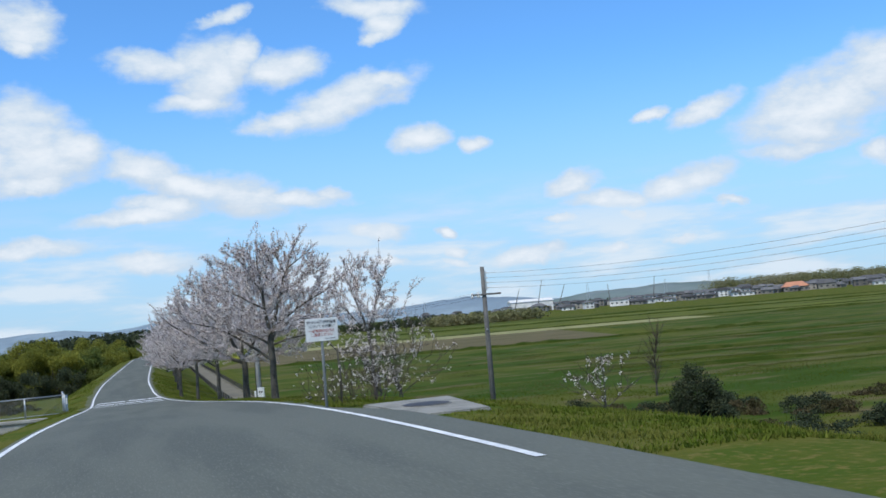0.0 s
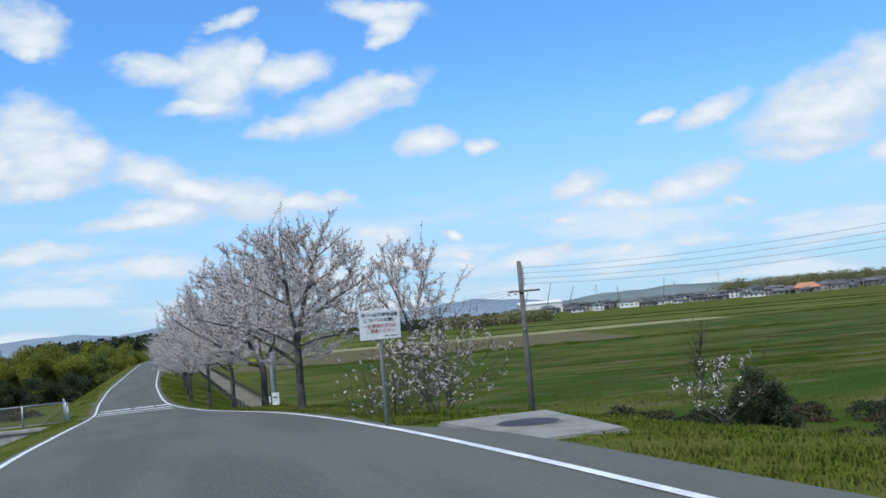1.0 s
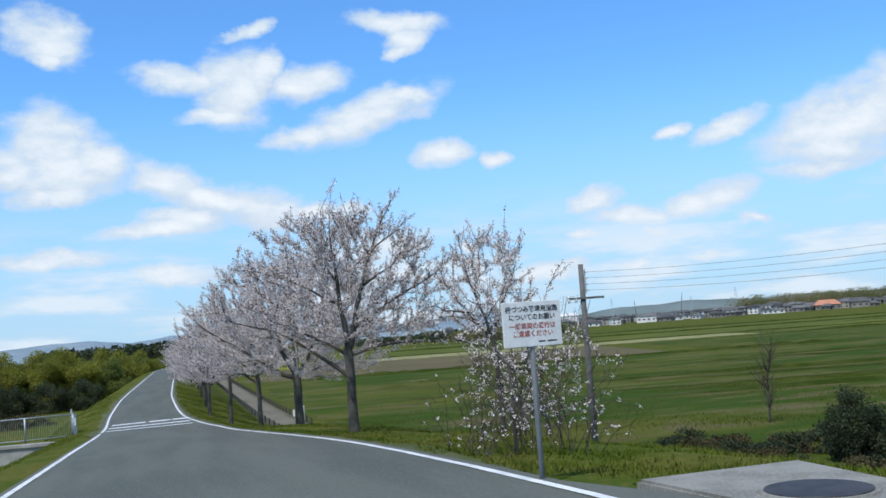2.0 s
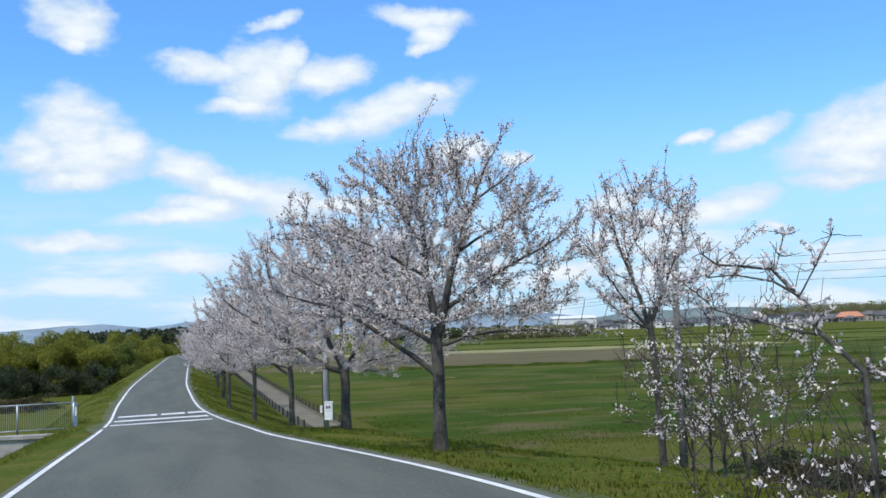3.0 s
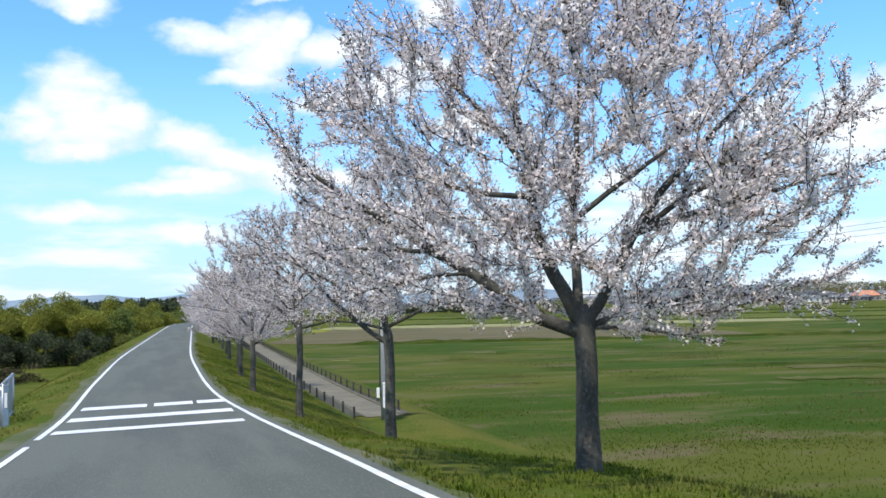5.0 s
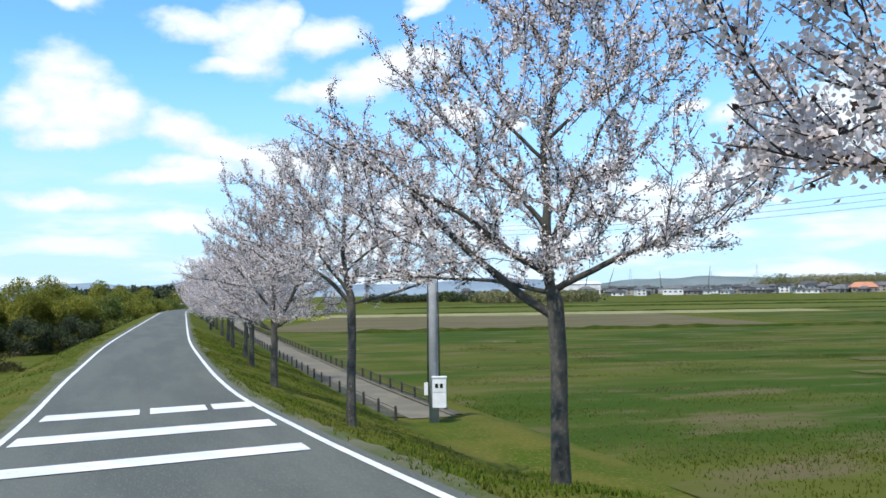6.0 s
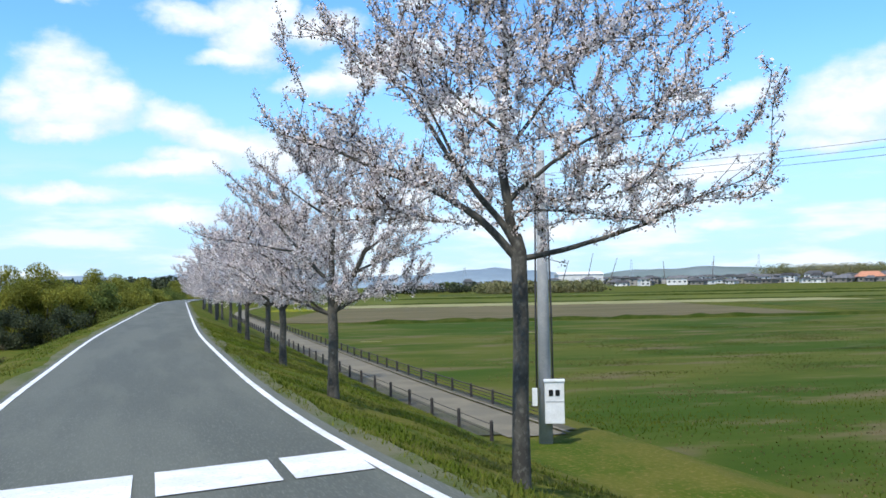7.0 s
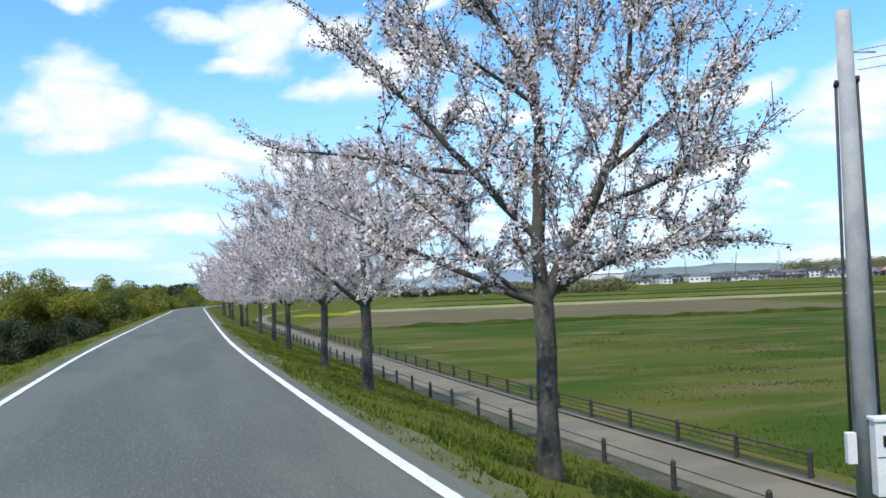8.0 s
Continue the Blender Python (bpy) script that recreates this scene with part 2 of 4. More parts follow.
SIGN_RED = material("sign_ink_red", (0.4, 0.11, 0.085), None, 4, 3, 30, 0.5)
DARK_GLASS = material("dark_glass", (0.02, 0.022, 0.025), None, 4, 3, 30, 0.15, spec=0.6)
FENCE_BROWN = material("fence_brown", (0.035, 0.032, 0.03), (0.055, 0.047, 0.042), 4, 4, 40, 0.8)
WALL_WHITE = material("wall_white", (0.72, 0.71, 0.68), (0.6, 0.59, 0.56), 0.5, 4, 4, 0.8)
WALL_GREY = material("wall_grey", (0.27, 0.25, 0.215), (0.2, 0.185, 0.16), 0.5, 4, 4, 0.8, per_object=0.5)
ROOF_DARK = material("roof_tile_dark", (0.075, 0.075, 0.078), (0.11, 0.108, 0.105), 0.8, 4, 6, 0.9, per_object=0.55)
WOODS_PALE = material("pale_spring_woods", (0.24, 0.22, 0.115), (0.17, 0.175, 0.075), 0.02, 5, 0.3, 0.9, island=0.25, spec=0.1, through_light=0.2)
ROOF_ORANGE = material("roof_tile_orange", (0.5, 0.23, 0.13), (0.42, 0.19, 0.11), 0.8, 4, 6, 0.6)
WINDOW = material("window_dark", (0.04, 0.05, 0.06), None, 4, 3, 30, 0.2, spec=0.6)
# distance haze put into the hills' base colours: bluish far off, greyish nearer
HILL_FAR_HAZED = material("far_hills_haze_tint", (0.23, 0.29, 0.33), (0.18, 0.235, 0.28), 0.003, 6, 0.02, 1.0, spec=0.0)
HILL_NEAR_HAZED = material("near_hills_haze_tint", (0.17, 0.205, 0.205), (0.135, 0.175, 0.165), 0.006, 6, 0.03, 1.0, spec=0.0)


# ---- building helpers ----
def mesh_object(name, verts, faces, mat, smooth_shade=False):
    me = bpy.data.meshes.new(name)
    me.from_pydata([tuple(v) for v in verts], [], [tuple(f) for f in faces])
    me.materials.append(mat)
    if smooth_shade:
        me.polygons.foreach_set("use_smooth", [True] * len(me.polygons))
    me.update()
    return new(name, me)


def part(name, bm, mat, parent, label=""):
    """Links a bmesh as one mesh object under a thing or a part."""
    me = bpy.data.meshes.new(name)
    bm.to_mesh(me)
    bm.free()
    me.materials.append(mat)
    ob = new(name, me)
    ob.parent = parent
    return tagged(ob, label)


def raw_part(name, verts, faces, mat, parent, label="", smooth_shade=False, kind=""):
    ob = mesh_object(name, verts, faces, mat, smooth_shade)
    ob.parent = parent
    return tagged(ob, label, kind=kind)


def thing(name, m, label, category, group="", kind=""):
    ob = new(name)
    ob.empty_display_size = 0.2
    ob.matrix_basis = m if isinstance(m, Matrix) else Matrix.Translation(m)
    return tagged(ob, label, category, group, kind)


def box(sx, sy, sz, at=(0, 0, 0), bevel=0.0, rot=None):
    bm = bmesh.new()
    bmesh.ops.create_cube(bm, size=1, matrix=Matrix.Translation(at) @ (rot or Matrix()) @ Matrix.Diagonal((sx, sy, sz, 1)))
    if bevel:
        bmesh.ops.bevel(bm, geom=bm.edges[:], offset=bevel, segments=2, affect="EDGES", profile=0.6)
    return bm


def tube_data(path, radii, sides, verts, faces, cap=True):
    """Adds a tapered tube along a path to the lists."""
    start = len(verts)
    n = len(path)
    side = None
    for i, p in enumerate(path):
        d = (path[min(i + 1, n - 1)] - path[max(i - 1, 0)]).normalized()
        if side is None:
            side = d.orthogonal().normalized()
        side = (side - d * side.dot(d)).normalized()
        other = d.cross(side)
        for k in range(sides):
            ang = 2 * math.pi * k / sides
            verts.append(p + (side * math.cos(ang) + other * math.sin(ang)) * radii[i])
    for i in range(n - 1):
        for k in range(sides):
            a, b = start + i * sides + k, start + i * sides + (k + 1) % sides
            faces.append((a, b, b + sides, a + sides))
    if cap and sides > 2:
        faces.append(tuple(start + k for k in reversed(range(sides))))
        faces.append(tuple(start + (n - 1) * sides + k for k in range(sides)))


def tube_part(name, path, radii, sides, mat, parent, label=""):
    v, f = [], []
    tube_data([Vector(p) for p in path], radii, sides, v, f)
    return raw_part(name, v, f, mat, parent, label, sides > 4)


# ---- the lie of the land ----
ROAD_Y = [-60, -20, 0, 12, 20, 27, 32, 45, 50, 55, 60, 70, 600]
ROAD_Z = [2.3, 2.2, 2.1, 1.98, 1.75, 1.42, 1.2, 0.58, 0.36, 0.17, 0.05, 0.0, 0.0]


def smoothstep(lo, hi, v):
    u = np.clip((v - lo) / (hi - lo), 0, 1)
    return u * u * (3 - 2 * u)


def road_z(y):
    y = np.asarray(y, float)
    return (np.interp(y - 3, ROAD_Y, ROAD_Z) + np.interp(y, ROAD_Y, ROAD_Z) + np.interp(y + 3, ROAD_Y, ROAD_Z)) / 3


def road_x(y):
    """How far the road's middle has bent to the right."""
    y = np.asarray(y, float)
    return 0.015 * (y - 85 + np.sqrt((y - 85) ** 2 + 8 ** 2)) + (np.clip(y - 185, 0, 80) / 40) ** 2 * 2.2 + np.clip(y - 265, 0, 600) * 0.25 - 0.2 * smoothstep(52, 68, y)


def right_edge(y):
    """The right edge line's offset: wide at the junction, then the plain lane."""
    y = np.asarray(y, float)
    return 3.3 - 1.05 * smoothstep(25, 42, y) - 0.3 * smoothstep(41, 53, y) - 0.24 * smoothstep(49, 62, y)


FIELD_Z, PATH_Z, RIVER_Z = -2.7, -2.05, -4.2


def ground_z(x, y):
    """Height of the ground sheet: embankment with the road on it, path terrace, fields, riverbed."""
    x, y = np.asarray(x, float), np.asarray(y, float)
    u, top = x - road_x(y), road_z(y)
    edge = right_edge(y) + 0.4
    near = 1 - smoothstep(40, 60, y)                      # the broad bank by the junction
    fall = 0.36
    far_off = np.clip(u - edge, 0, None)
    low = PATH_Z - 0.05 + (FIELD_Z - PATH_Z) * (1 - smoothstep(60, 70, y))
    plain = top - 0.04 - fall * far_off
    broad = top - 0.04 - 0.05 * far_off - 0.13 * np.clip(far_off - 2.4, 0, None) - 0.045 * np.clip(far_off - 4.5, 0, None) ** 2
    z = plain * (1 - near) + broad * near
    z = np.where(u > edge, np.maximum(z, low), z)
    k2 = smoothstep(10.6, 13.0, u)
    z = np.where(u > 10.4, z * (1 - k2) + FIELD_Z * k2, z)
    k3 = 1 - smoothstep(-11.0, -2.4, u)
    z = np.where(u < -2.6, (top - 0.06) * (1 - k3) + RIVER_Z * k3, z)
    z = z + 4.0 * smoothstep(560, 900, np.hypot(x, y)) * (u > 9)
    bumps = 0.05 * np.sin(x * 1.7 + 0.6 * y) * np.sin(y * 1.3 - 0.4 * x) + 0.03 * np.sin(3.1 * x) * np.sin(2.7 * y)
    off = np.clip(np.maximum(u - edge - 0.2, -2.6 - u), 0, 1) * (1 - ((u > 7.6) & (u < 10.6) & (y > 60)))
    return z + bumps * off * (1 - smoothstep(10.8, 12.6, u))


def gz(x, y):
    return float(ground_z(x, y))


def build_ground():
    xs = np.unique(np.concatenate([np.linspace(-4500, -200, 12), np.linspace(-200, -30, 18), np.linspace(-30, -2, 36), np.linspace(-2, 3, 8), np.linspace(3, 14, 45), np.linspace(14, 60, 30), np.linspace(60, 300, 25), np.linspace(300, 4500, 14)]))
    ys = np.unique(np.concatenate([np.linspace(-900, -40, 10), np.linspace(-40, 110, 190), np.linspace(110, 300, 80), np.linspace(300, 900, 30), np.linspace(900, 4800, 14)]))
    gx, gy = np.meshgrid(xs, ys)
    gzz = ground_z(gx, gy)
    verts = np.stack([gx.ravel(), gy.ravel(), gzz.ravel()], 1)
    n = len(xs)
    i = np.arange(len(ys) - 1)[:, None] * n + np.arange(n - 1)[None]
    faces = np.stack([i, i + 1, i + n + 1, i + n], -1).reshape(-1, 4)
    ob = mesh_object("ground", verts.tolist(), faces.tolist(), GRASS_GROUND, True)
    tagged(ob, "grassy embankment, fields and riverbed reaching the horizon", "ground", kind="structure")


def strip(name, ys, left, right, lift, mat, label, category, parent=None, cross=1, base=None):
    """A sheet along the road between two offsets given as functions of y."""
    base = base or road_z
    verts, faces = [], []
    for y in ys:
        l, r = float(left(y)), float(right(y))
        for k in range(cross + 1):
            verts.append((l + (r - l) * k / cross, y, float(base(y)) + lift))
    m = cross + 1
    for i in range(len(ys) - 1):
        for k in range(cross):
            a = i * m + k
            faces.append((a, a + 1, a + m + 1, a + m))
    ob = mesh_object(name, verts, faces, mat, True)
    if parent:
        ob.parent = parent
        return ob
    return tagged(ob, label, category, kind="structure")


build_ground()
ROAD_STEPS = np.unique(np.concatenate([np.arange(-60, 120, 1.5), np.arange(120, 420, 4.0)])).tolist()
LEFT_EDGE = -1.82


def left_edge(y):
    return float(road_x(y)) + LEFT_EDGE + 0.12 * float(1 - smoothstep(42, 62, y))


strip("road", ROAD_STEPS, lambda y: left_edge(y) - 0.14, lambda y: float(road_x(y) + right_edge(y)) + 0.2 + 0.5 * float(1 - smoothstep(15.5, 17.8, y)) + 0.03 * noise.noise((y * 1.3, 2, 0)), 0.02, ASPHALT, "grey asphalt single-lane road on the embankment", "road", cross=4)
strip("gravel_shoulder", np.unique(np.concatenate([np.arange(19.5, 110, 0.4), np.arange(110, 320, 3.0)])).tolist(), lambda y: float(road_x(y) + right_edge(y)) + 0.12, lambda y: float(road_x(y) + right_edge(y)) + 0.42 + 0.12 * noise.noise((y * 2.1, 0, 0)) + 0.3 * noise.noise((y * 0.23, 4, 0)), 0.012, GRAVEL, "pale gravel shoulder beside the road", "shoulder")
strip("gravel_shoulder", np.unique(np.concatenate([np.arange(46.0, 110, 0.4), np.arange(110, 320, 3.0)])).tolist(), lambda y: left_edge(y) - 0.4 - 0.1 * noise.noise((y * 2.3, 7, 0)) - 0.22 * noise.noise((y * 0.21, 9, 0)), lambda y: left_edge(y) - 0.1, 0.012, GRAVEL, "pale gravel shoulder beside the road", "shoulder")
for lo, hi, side in ((49.0, 330, -1), (8.0, 330, 1)):
    ys = [y for y in np.arange(lo, hi, 0.75)]
    mid = left_edge if side < 0 else (lambda y: float(road_x(y) + right_edge(y)))
    strip("edge_line", ys, lambda y: mid(y) - 0.05, lambda y: mid(y) + 0.05, 0.028, LINE, "white painted road edge line", "road marking")
strip("edge_line", np.arange(14, 48.5, 0.75).tolist(), lambda y: left_edge(y) - 0.045, lambda y: left_edge(y) + 0.045, 0.028, LINE, "white painted edge line at the junction", "road marking")


def road_bar(y0, thick, gaps):
    """A slanted white bar across the lane, in pieces."""
    ends = [0.0] + [g for gap in gaps for g in gap] + [1.0]
    xl, xr = LEFT_EDGE + 0.2, 1.66
    verts, faces = [], []
    for a, b in zip(ends[::2], ends[1::2]):
        for s in (a, b):
            x = xl + (xr - xl) * s
            for off in (-thick / 2, thick / 2):
                y = y0 + 1.1 * s + off
                verts.append((x, y, float(road_z(y)) + 0.03))
        n = len(verts)
        faces.append((n - 4, n - 2, n - 1, n - 3))
    tagged(mesh_object("speed_bar", verts, faces, LINE), "white slanted speed-reducing bar painted across the asphalt", "road marking", "speed bars", "structure")


road_bar(50.3, 0.75, [])
road_bar(53.5, 1.05, [])
road_bar(57.0, 1.1, [(0.44, 0.49), (0.77, 0.8)])

# ---- concrete slab with its iron lid, by the junction ----
def build_slab():
    z = float(road_z(16)) + 0.012
    slab = thing("concrete_slab", pose(4.61, 15.85, z), "weathered four-cornered concrete slab with a round iron lid beside the road", "slab")
    corners = [(-0.74, 1.4), (0.84, 1.4), (0.6, -1.45), (-0.5, -1.5)]
    bm = bmesh.new()
    low = [bm.verts.new((x, y, -0.32)) for x, y in corners]
    high = [bm.verts.new((x, y, 0.0)) for x, y in corners]
    bm.faces.new(high[::-1])
    bm.faces.new(low)
    for k in range(4):
        bm.faces.new((low[k - 1], low[k], high[k], high[k - 1]))
    bmesh.ops.recalc_face_normals(bm, faces=bm.faces)
    bmesh.ops.bevel(bm, geom=[e for e in bm.edges if e.verts[0].co.z == 0 and e.verts[1].co.z == 0], offset=0.025, segments=2, affect="EDGES")
    part("slab_body", bm, SLAB, slab)
    bm = bmesh.new()
    bmesh.ops.create_cone(bm, cap_ends=True, segments=32, radius1=0.43, radius2=0.42, depth=0.02, matrix=Matrix.Translation((0, 0, 0.006)))
    part("lid_rim", bm, SLAB, slab)
    bm = bmesh.new()
    bmesh.ops.create_cone(bm, cap_ends=True, segments=32, radius1=0.39, radius2=0.38, depth=0.03, matrix=Matrix.Translation((0, 0, 0.01)))
    part("manhole_lid", bm, IRON, slab, "round dark iron lid")


build_slab()

# ---- the path below the trees and its two low fences ----
PATH_STEPS = np.unique(np.concatenate([np.arange(72.5, 130, 1.5), np.arange(130, 300, 4.0)])).tolist()
strip("path", PATH_STEPS, lambda y: float(road_x(y)) + 8.35, lambda y: float(road_x(y)) + 9.85, -0.02, PATH, "pale brown paved footpath below the embankment", "path", base=lambda y: PATH_Z)
strip("path_kerb", PATH_STEPS, lambda y: float(road_x(y)) + 9.85, lambda y: float(road_x(y)) + 9.97, 0.02, PATH, "narrow concrete edging of the footpath", "kerb", base=lambda y: PATH_Z)


EARTH = material("trodden_earth", (0.085, 0.075, 0.05), (0.055, 0.056, 0.026), 0.8, 7, 12, 0.95, bump=0.02, third=(0.1, 0.09, 0.06))
for lo, hi in ((7.65, 8.35), (9.97, 10.35)):
    strip("path_verge", np.arange(73.0, 190, 1.0).tolist(), lambda y: float(road_x(y)) + lo + 0.12 * noise.noise((y * 0.9, lo, 0)), lambda y: float(road_x(y)) + hi, -0.012 if lo < 9 else 0.0, EARTH, "strip of trodden dark earth beside the footpath", "verge", base=lambda y: PATH_Z)


def fence_post_mesh():
    bm = bmesh.new()
    bmesh.ops.create_cone(bm, cap_ends=True, segments=8, radius1=0.05, radius2=0.045, depth=0.6, matrix=Matrix.Translation((0, 0, 0.17)))
    bmesh.ops.create_cone(bm, cap_ends=True, segments=8, radius1=0.045, radius2=0.018, depth=0.035, matrix=Matrix.Translation((0, 0, 0.485)))
    me = bpy.data.meshes.new("post")
    bm.to_mesh(me)
    bm.free()
    me.materials.append(FENCE_BROWN)
    return me


def path_fence(offset, start, end, step, rails, label):
    fence = thing("path_fence", (0, 0, 0), label, "fence", "footpath fences")
    me = fence_post_mesh()
    ys = np.arange(start, end, step)
    pts = [(float(road_x(y)) + offset, float(y), gz(float(road_x(y)) + offset, y)) for y in ys]
    for p in pts:
        post = new("post", me)
        post.parent, post.location = fence, p
    for h, r in rails:
        tube_part("rail", [(x, y, z + h) for x, y, z in pts], [r] * len(pts), 5, FENCE_BROWN, fence)


path_fence(7.75, 72.0, 190, 2.6, ((0.4, 0.01), (0.22, 0.006)), "low dark posts with thin wires along the bank side")
path_fence(10.15, 74.5, 190, 2.2, ((0.44, 0.02), (0.34, 0.012), (0.24, 0.012), (0.14, 0.012)), "low dark brown post-and-rail fence along the field side")


# ---- cherry trees ----
def clumps(points, size, count, rng, spread):
    """Small petal-shaped quads scattered round each point: arrays of verts and faces."""
    p = np.repeat(np.asarray(points, float), count, axis=0)
    n = len(p)
    p = p + rng.normal(0, spread, (n, 3))
    a = rng.normal(0, 1, (n, 3))
    a /= np.linalg.norm(a, axis=1)[:, None]
    b = np.cross(a, rng.normal(0, 1, (n, 3)))
    b /= np.linalg.norm(b, axis=1)[:, None]
    c = np.cross(a, b)
    s = size * rng.uniform(0.6, 1.25, (n, 1))
    v = np.stack([p - a * s, p + b * s * 0.62 + c * s * 0.25, p + a * s, p - b * s * 0.62 + c * s * 0.25], 1).reshape(-1, 3)
    f = np.arange(4 * n).reshape(-1, 4)
    return v, f


def fast_mesh(name, verts, faces, mat):
    me = bpy.data.meshes.new(name)
    me.vertices.add(len(verts))
    me.vertices.foreach_set("co", np.asarray(verts, np.float32).ravel())
    k = faces.shape[1]
    me.loops.add(faces.size)
    me.loops.foreach_set("vertex_index", faces.astype(np.int32).ravel())
    me.polygons.add(len(faces))
    me.polygons.foreach_set("loop_start", np.arange(0, faces.size, k, dtype=np.int32))
    me.materials.append(mat)
    me.update(calc_edges=True)
    me.validate()
    return me


def limb_path(start, way, length, steps, rng, rise, wobble):
    """A wandering line from start, bending upwards (rise > 0) or down on the way."""
    pts, p, d = [start.copy()], start.copy(), way.normalized()
    for i in range(steps):
        d = (d + Vector(rng.normal(0, wobble, 3)) + Vector((0, 0, rise / steps))).normalized()
        p = p + d * (length / steps)
        pts.append(p.copy())
    return pts


def arc(start, az, c0, c1, length, rng, wobble=4.2):
    """A limb's course: it sets out at climb c0 and ends at climb c1, wandering a little."""
    n = max(8, int(length / 0.16))
    pts, p, turn, c = [start.copy()], start.copy(), 0.0, 0.0
    for i in range(n):
        turn, c = turn * 0.85 + rng.normal(0, wobble), c * 0.8 + rng.normal(0, wobble)
        a = az + turn
        e = radians(c0 + (c1 - c0) * i / (n - 1) + c)
        p = p + Vector((math.cos(radians(a)) * math.cos(e), math.sin(radians(a)) * math.cos(e), math.sin(e))) * (length / n)
        pts.append(p.copy())
    return pts


def on_line(line, w):
    i = min(max(w, 0.0), 0.9999) * (len(line) - 1)
    i0 = int(i)
    return line[i0].lerp(line[i0 + 1], i - i0), (line[i0 + 1] - line[i0]).normalized()


def cherry_tree(m, fork, radius, limbs, seed, label, lean=(0, 0), bloom=1.0, group="row of cherry trees", fill=None, twig_gap=0.1, leafy=0.55):
    """A cherry tree: trunk, main limbs, side branches, twigs, and clusters of blossom along them.
    limbs: parent (-1 the trunk, else an earlier limb), where on it (metres above the fork, or a share of the limb),
    azimuth (0 to +x, 90 to +y), climb at the start and at the end, length, thickness against the trunk.
    fill: count, half width, height and lowest level of the crown that the side branches fill."""
    rng = np.random.default_rng(seed)
    tree = thing("cherry_tree", m, label, "tree", group)
    top = Vector((lean[0], lean[1], fork))
    trunk = [Vector((0, 0, -0.5)), Vector((lean[0] * 0.05, lean[1] * 0.05, 0.06)), Vector((lean[0] * 0.3, lean[1] * 0.3, fork * 0.35)), Vector((lean[0] * 0.65 + 0.02, lean[1] * 0.65, fork * 0.7)), top, top + Vector((0, 0, 0.1)), top + Vector((0, 0, 0.2))]
    tv, tf = [], []
    tube_data(trunk, [radius * 1.5, radius * 1.2, radius, radius * 0.96, radius * 0.98, radius * 0.72, radius * 0.35], 12, tv, tf, cap=True)
    raw_part("trunk", tv, tf, BARK, tree, smooth_shade=True)
    bv, bf, spots = [], [], []

    def set_blossom(line, first, gap):
        length = sum((b - a).length for a, b in zip(line, line[1:]))
        for q in np.arange(first, 1.0, gap / length):
            if rng.random() < bloom:
                spots.append(on_line(line, q + rng.normal(0, 0.01))[0])

    def twigs(line, length, first, gap, long):
        w = first
        while w < 1.0:
            p, d = on_line(line, w)
            out = p - top
            way = (d * 0.6 + out.normalized() * 0.35 + Vector(rng.normal(0, 0.45, 3)) + Vector((0, 0, 0.15))).normalized()
            ln = rng.uniform(0.1, long) * (2.3 if rng.random() < 0.07 else 1.0)
            tw = limb_path(p, way, ln, 3, rng, 0.15, 0.07)
            tube_data(tw, [0.006, 0.005, 0.004, 0.003], 3, bv, bf, cap=False)
            set_blossom(tw, 0.15, 0.062)
            w += gap / length * rng.uniform(0.6, 1.4)

    nodes, ways, girth = [], [], []

    def note(line, radii):
        for i in range(1, len(line)):
            nodes.append(tuple(line[i]))
            ways.append((line[i] - line[i - 1]).normalized())
            girth.append(radii[i])

    def dress(line, length, r0, sides):
        """One main limb with its twigs."""
        n = len(line) - 1
        lv, lf = [], []
        radii = [max(0.006, r0 * (1 - i / n) ** 0.85) for i in range(n + 1)]
        tube_data(line, radii, sides, lv, lf, cap=False)
        raw_part("limb", lv, lf, BARK, tree, smooth_shade=True)
        note(line, radii)
        twigs(line, length, 0.3, twig_gap, 0.36)
        set_blossom(line, 0.5, 0.11)

    def branch_out(count, half, height, low):
        """Side branches that seek the empty room of a broad crown, each from the nearest wood within it."""
        goals, turn = [], rng.uniform(0, 6.2832, 4)
        while len(goals) < count:
            a, z = rng.uniform(0, 6.2832), low + (height - low) * rng.random() ** 0.95
            uneven = 1 + 0.06 * math.sin(2 * a + turn[0]) + 0.09 * math.sin(5 * a + turn[1]) + 0.09 * math.sin(9 * a + 2.1 * z + turn[2])
            h = z / height / (1 + 0.12 * math.sin(3 * a + turn[3]))
            span = half * uneven * (0.84 + 0.16 * h / 0.38 if h < 0.38 else math.sqrt(max(0.0, 1 - ((h - 0.38) / 0.66) ** 2)))
            r = span * rng.random() ** 0.52
            if r * math.cos(a) > -half:
                goals.append((r * math.cos(a), r * math.sin(a), z + 0.1 * r))
        goals.sort(key=lambda g: g[0] ** 2 + g[1] ** 2 + g[2] ** 2)
        hub = np.array(top)
        for g in goals:
            p = hub + np.array(g)
            every = np.array(nodes)
            out = (p - hub) / np.linalg.norm(p - hub) + np.array((0, 0, 0.25))
            away = np.linalg.norm(p - every, axis=1)
            along = ((p - every) @ out) / (away * np.linalg.norm(out) + 1e-6)
            gap = away * (2.3 - 1.3 * along) + 5.0 * (np.linalg.norm(every - hub, axis=1) > 0.93 * np.linalg.norm(p - hub)) + 2.2 * np.clip(every[:, 2] - p[2] + 0.05, 0, None)
            k = int(gap.argmin())
            a, b = Vector(every[k]), Vector(p)
            length = (b - a).length
            if length < 0.22:
                continue
            bend = a + ways[k] * length * 0.4 + Vector((0, 0, -0.04 * length))
            n = max(4, int(length / 0.12))
            line = []
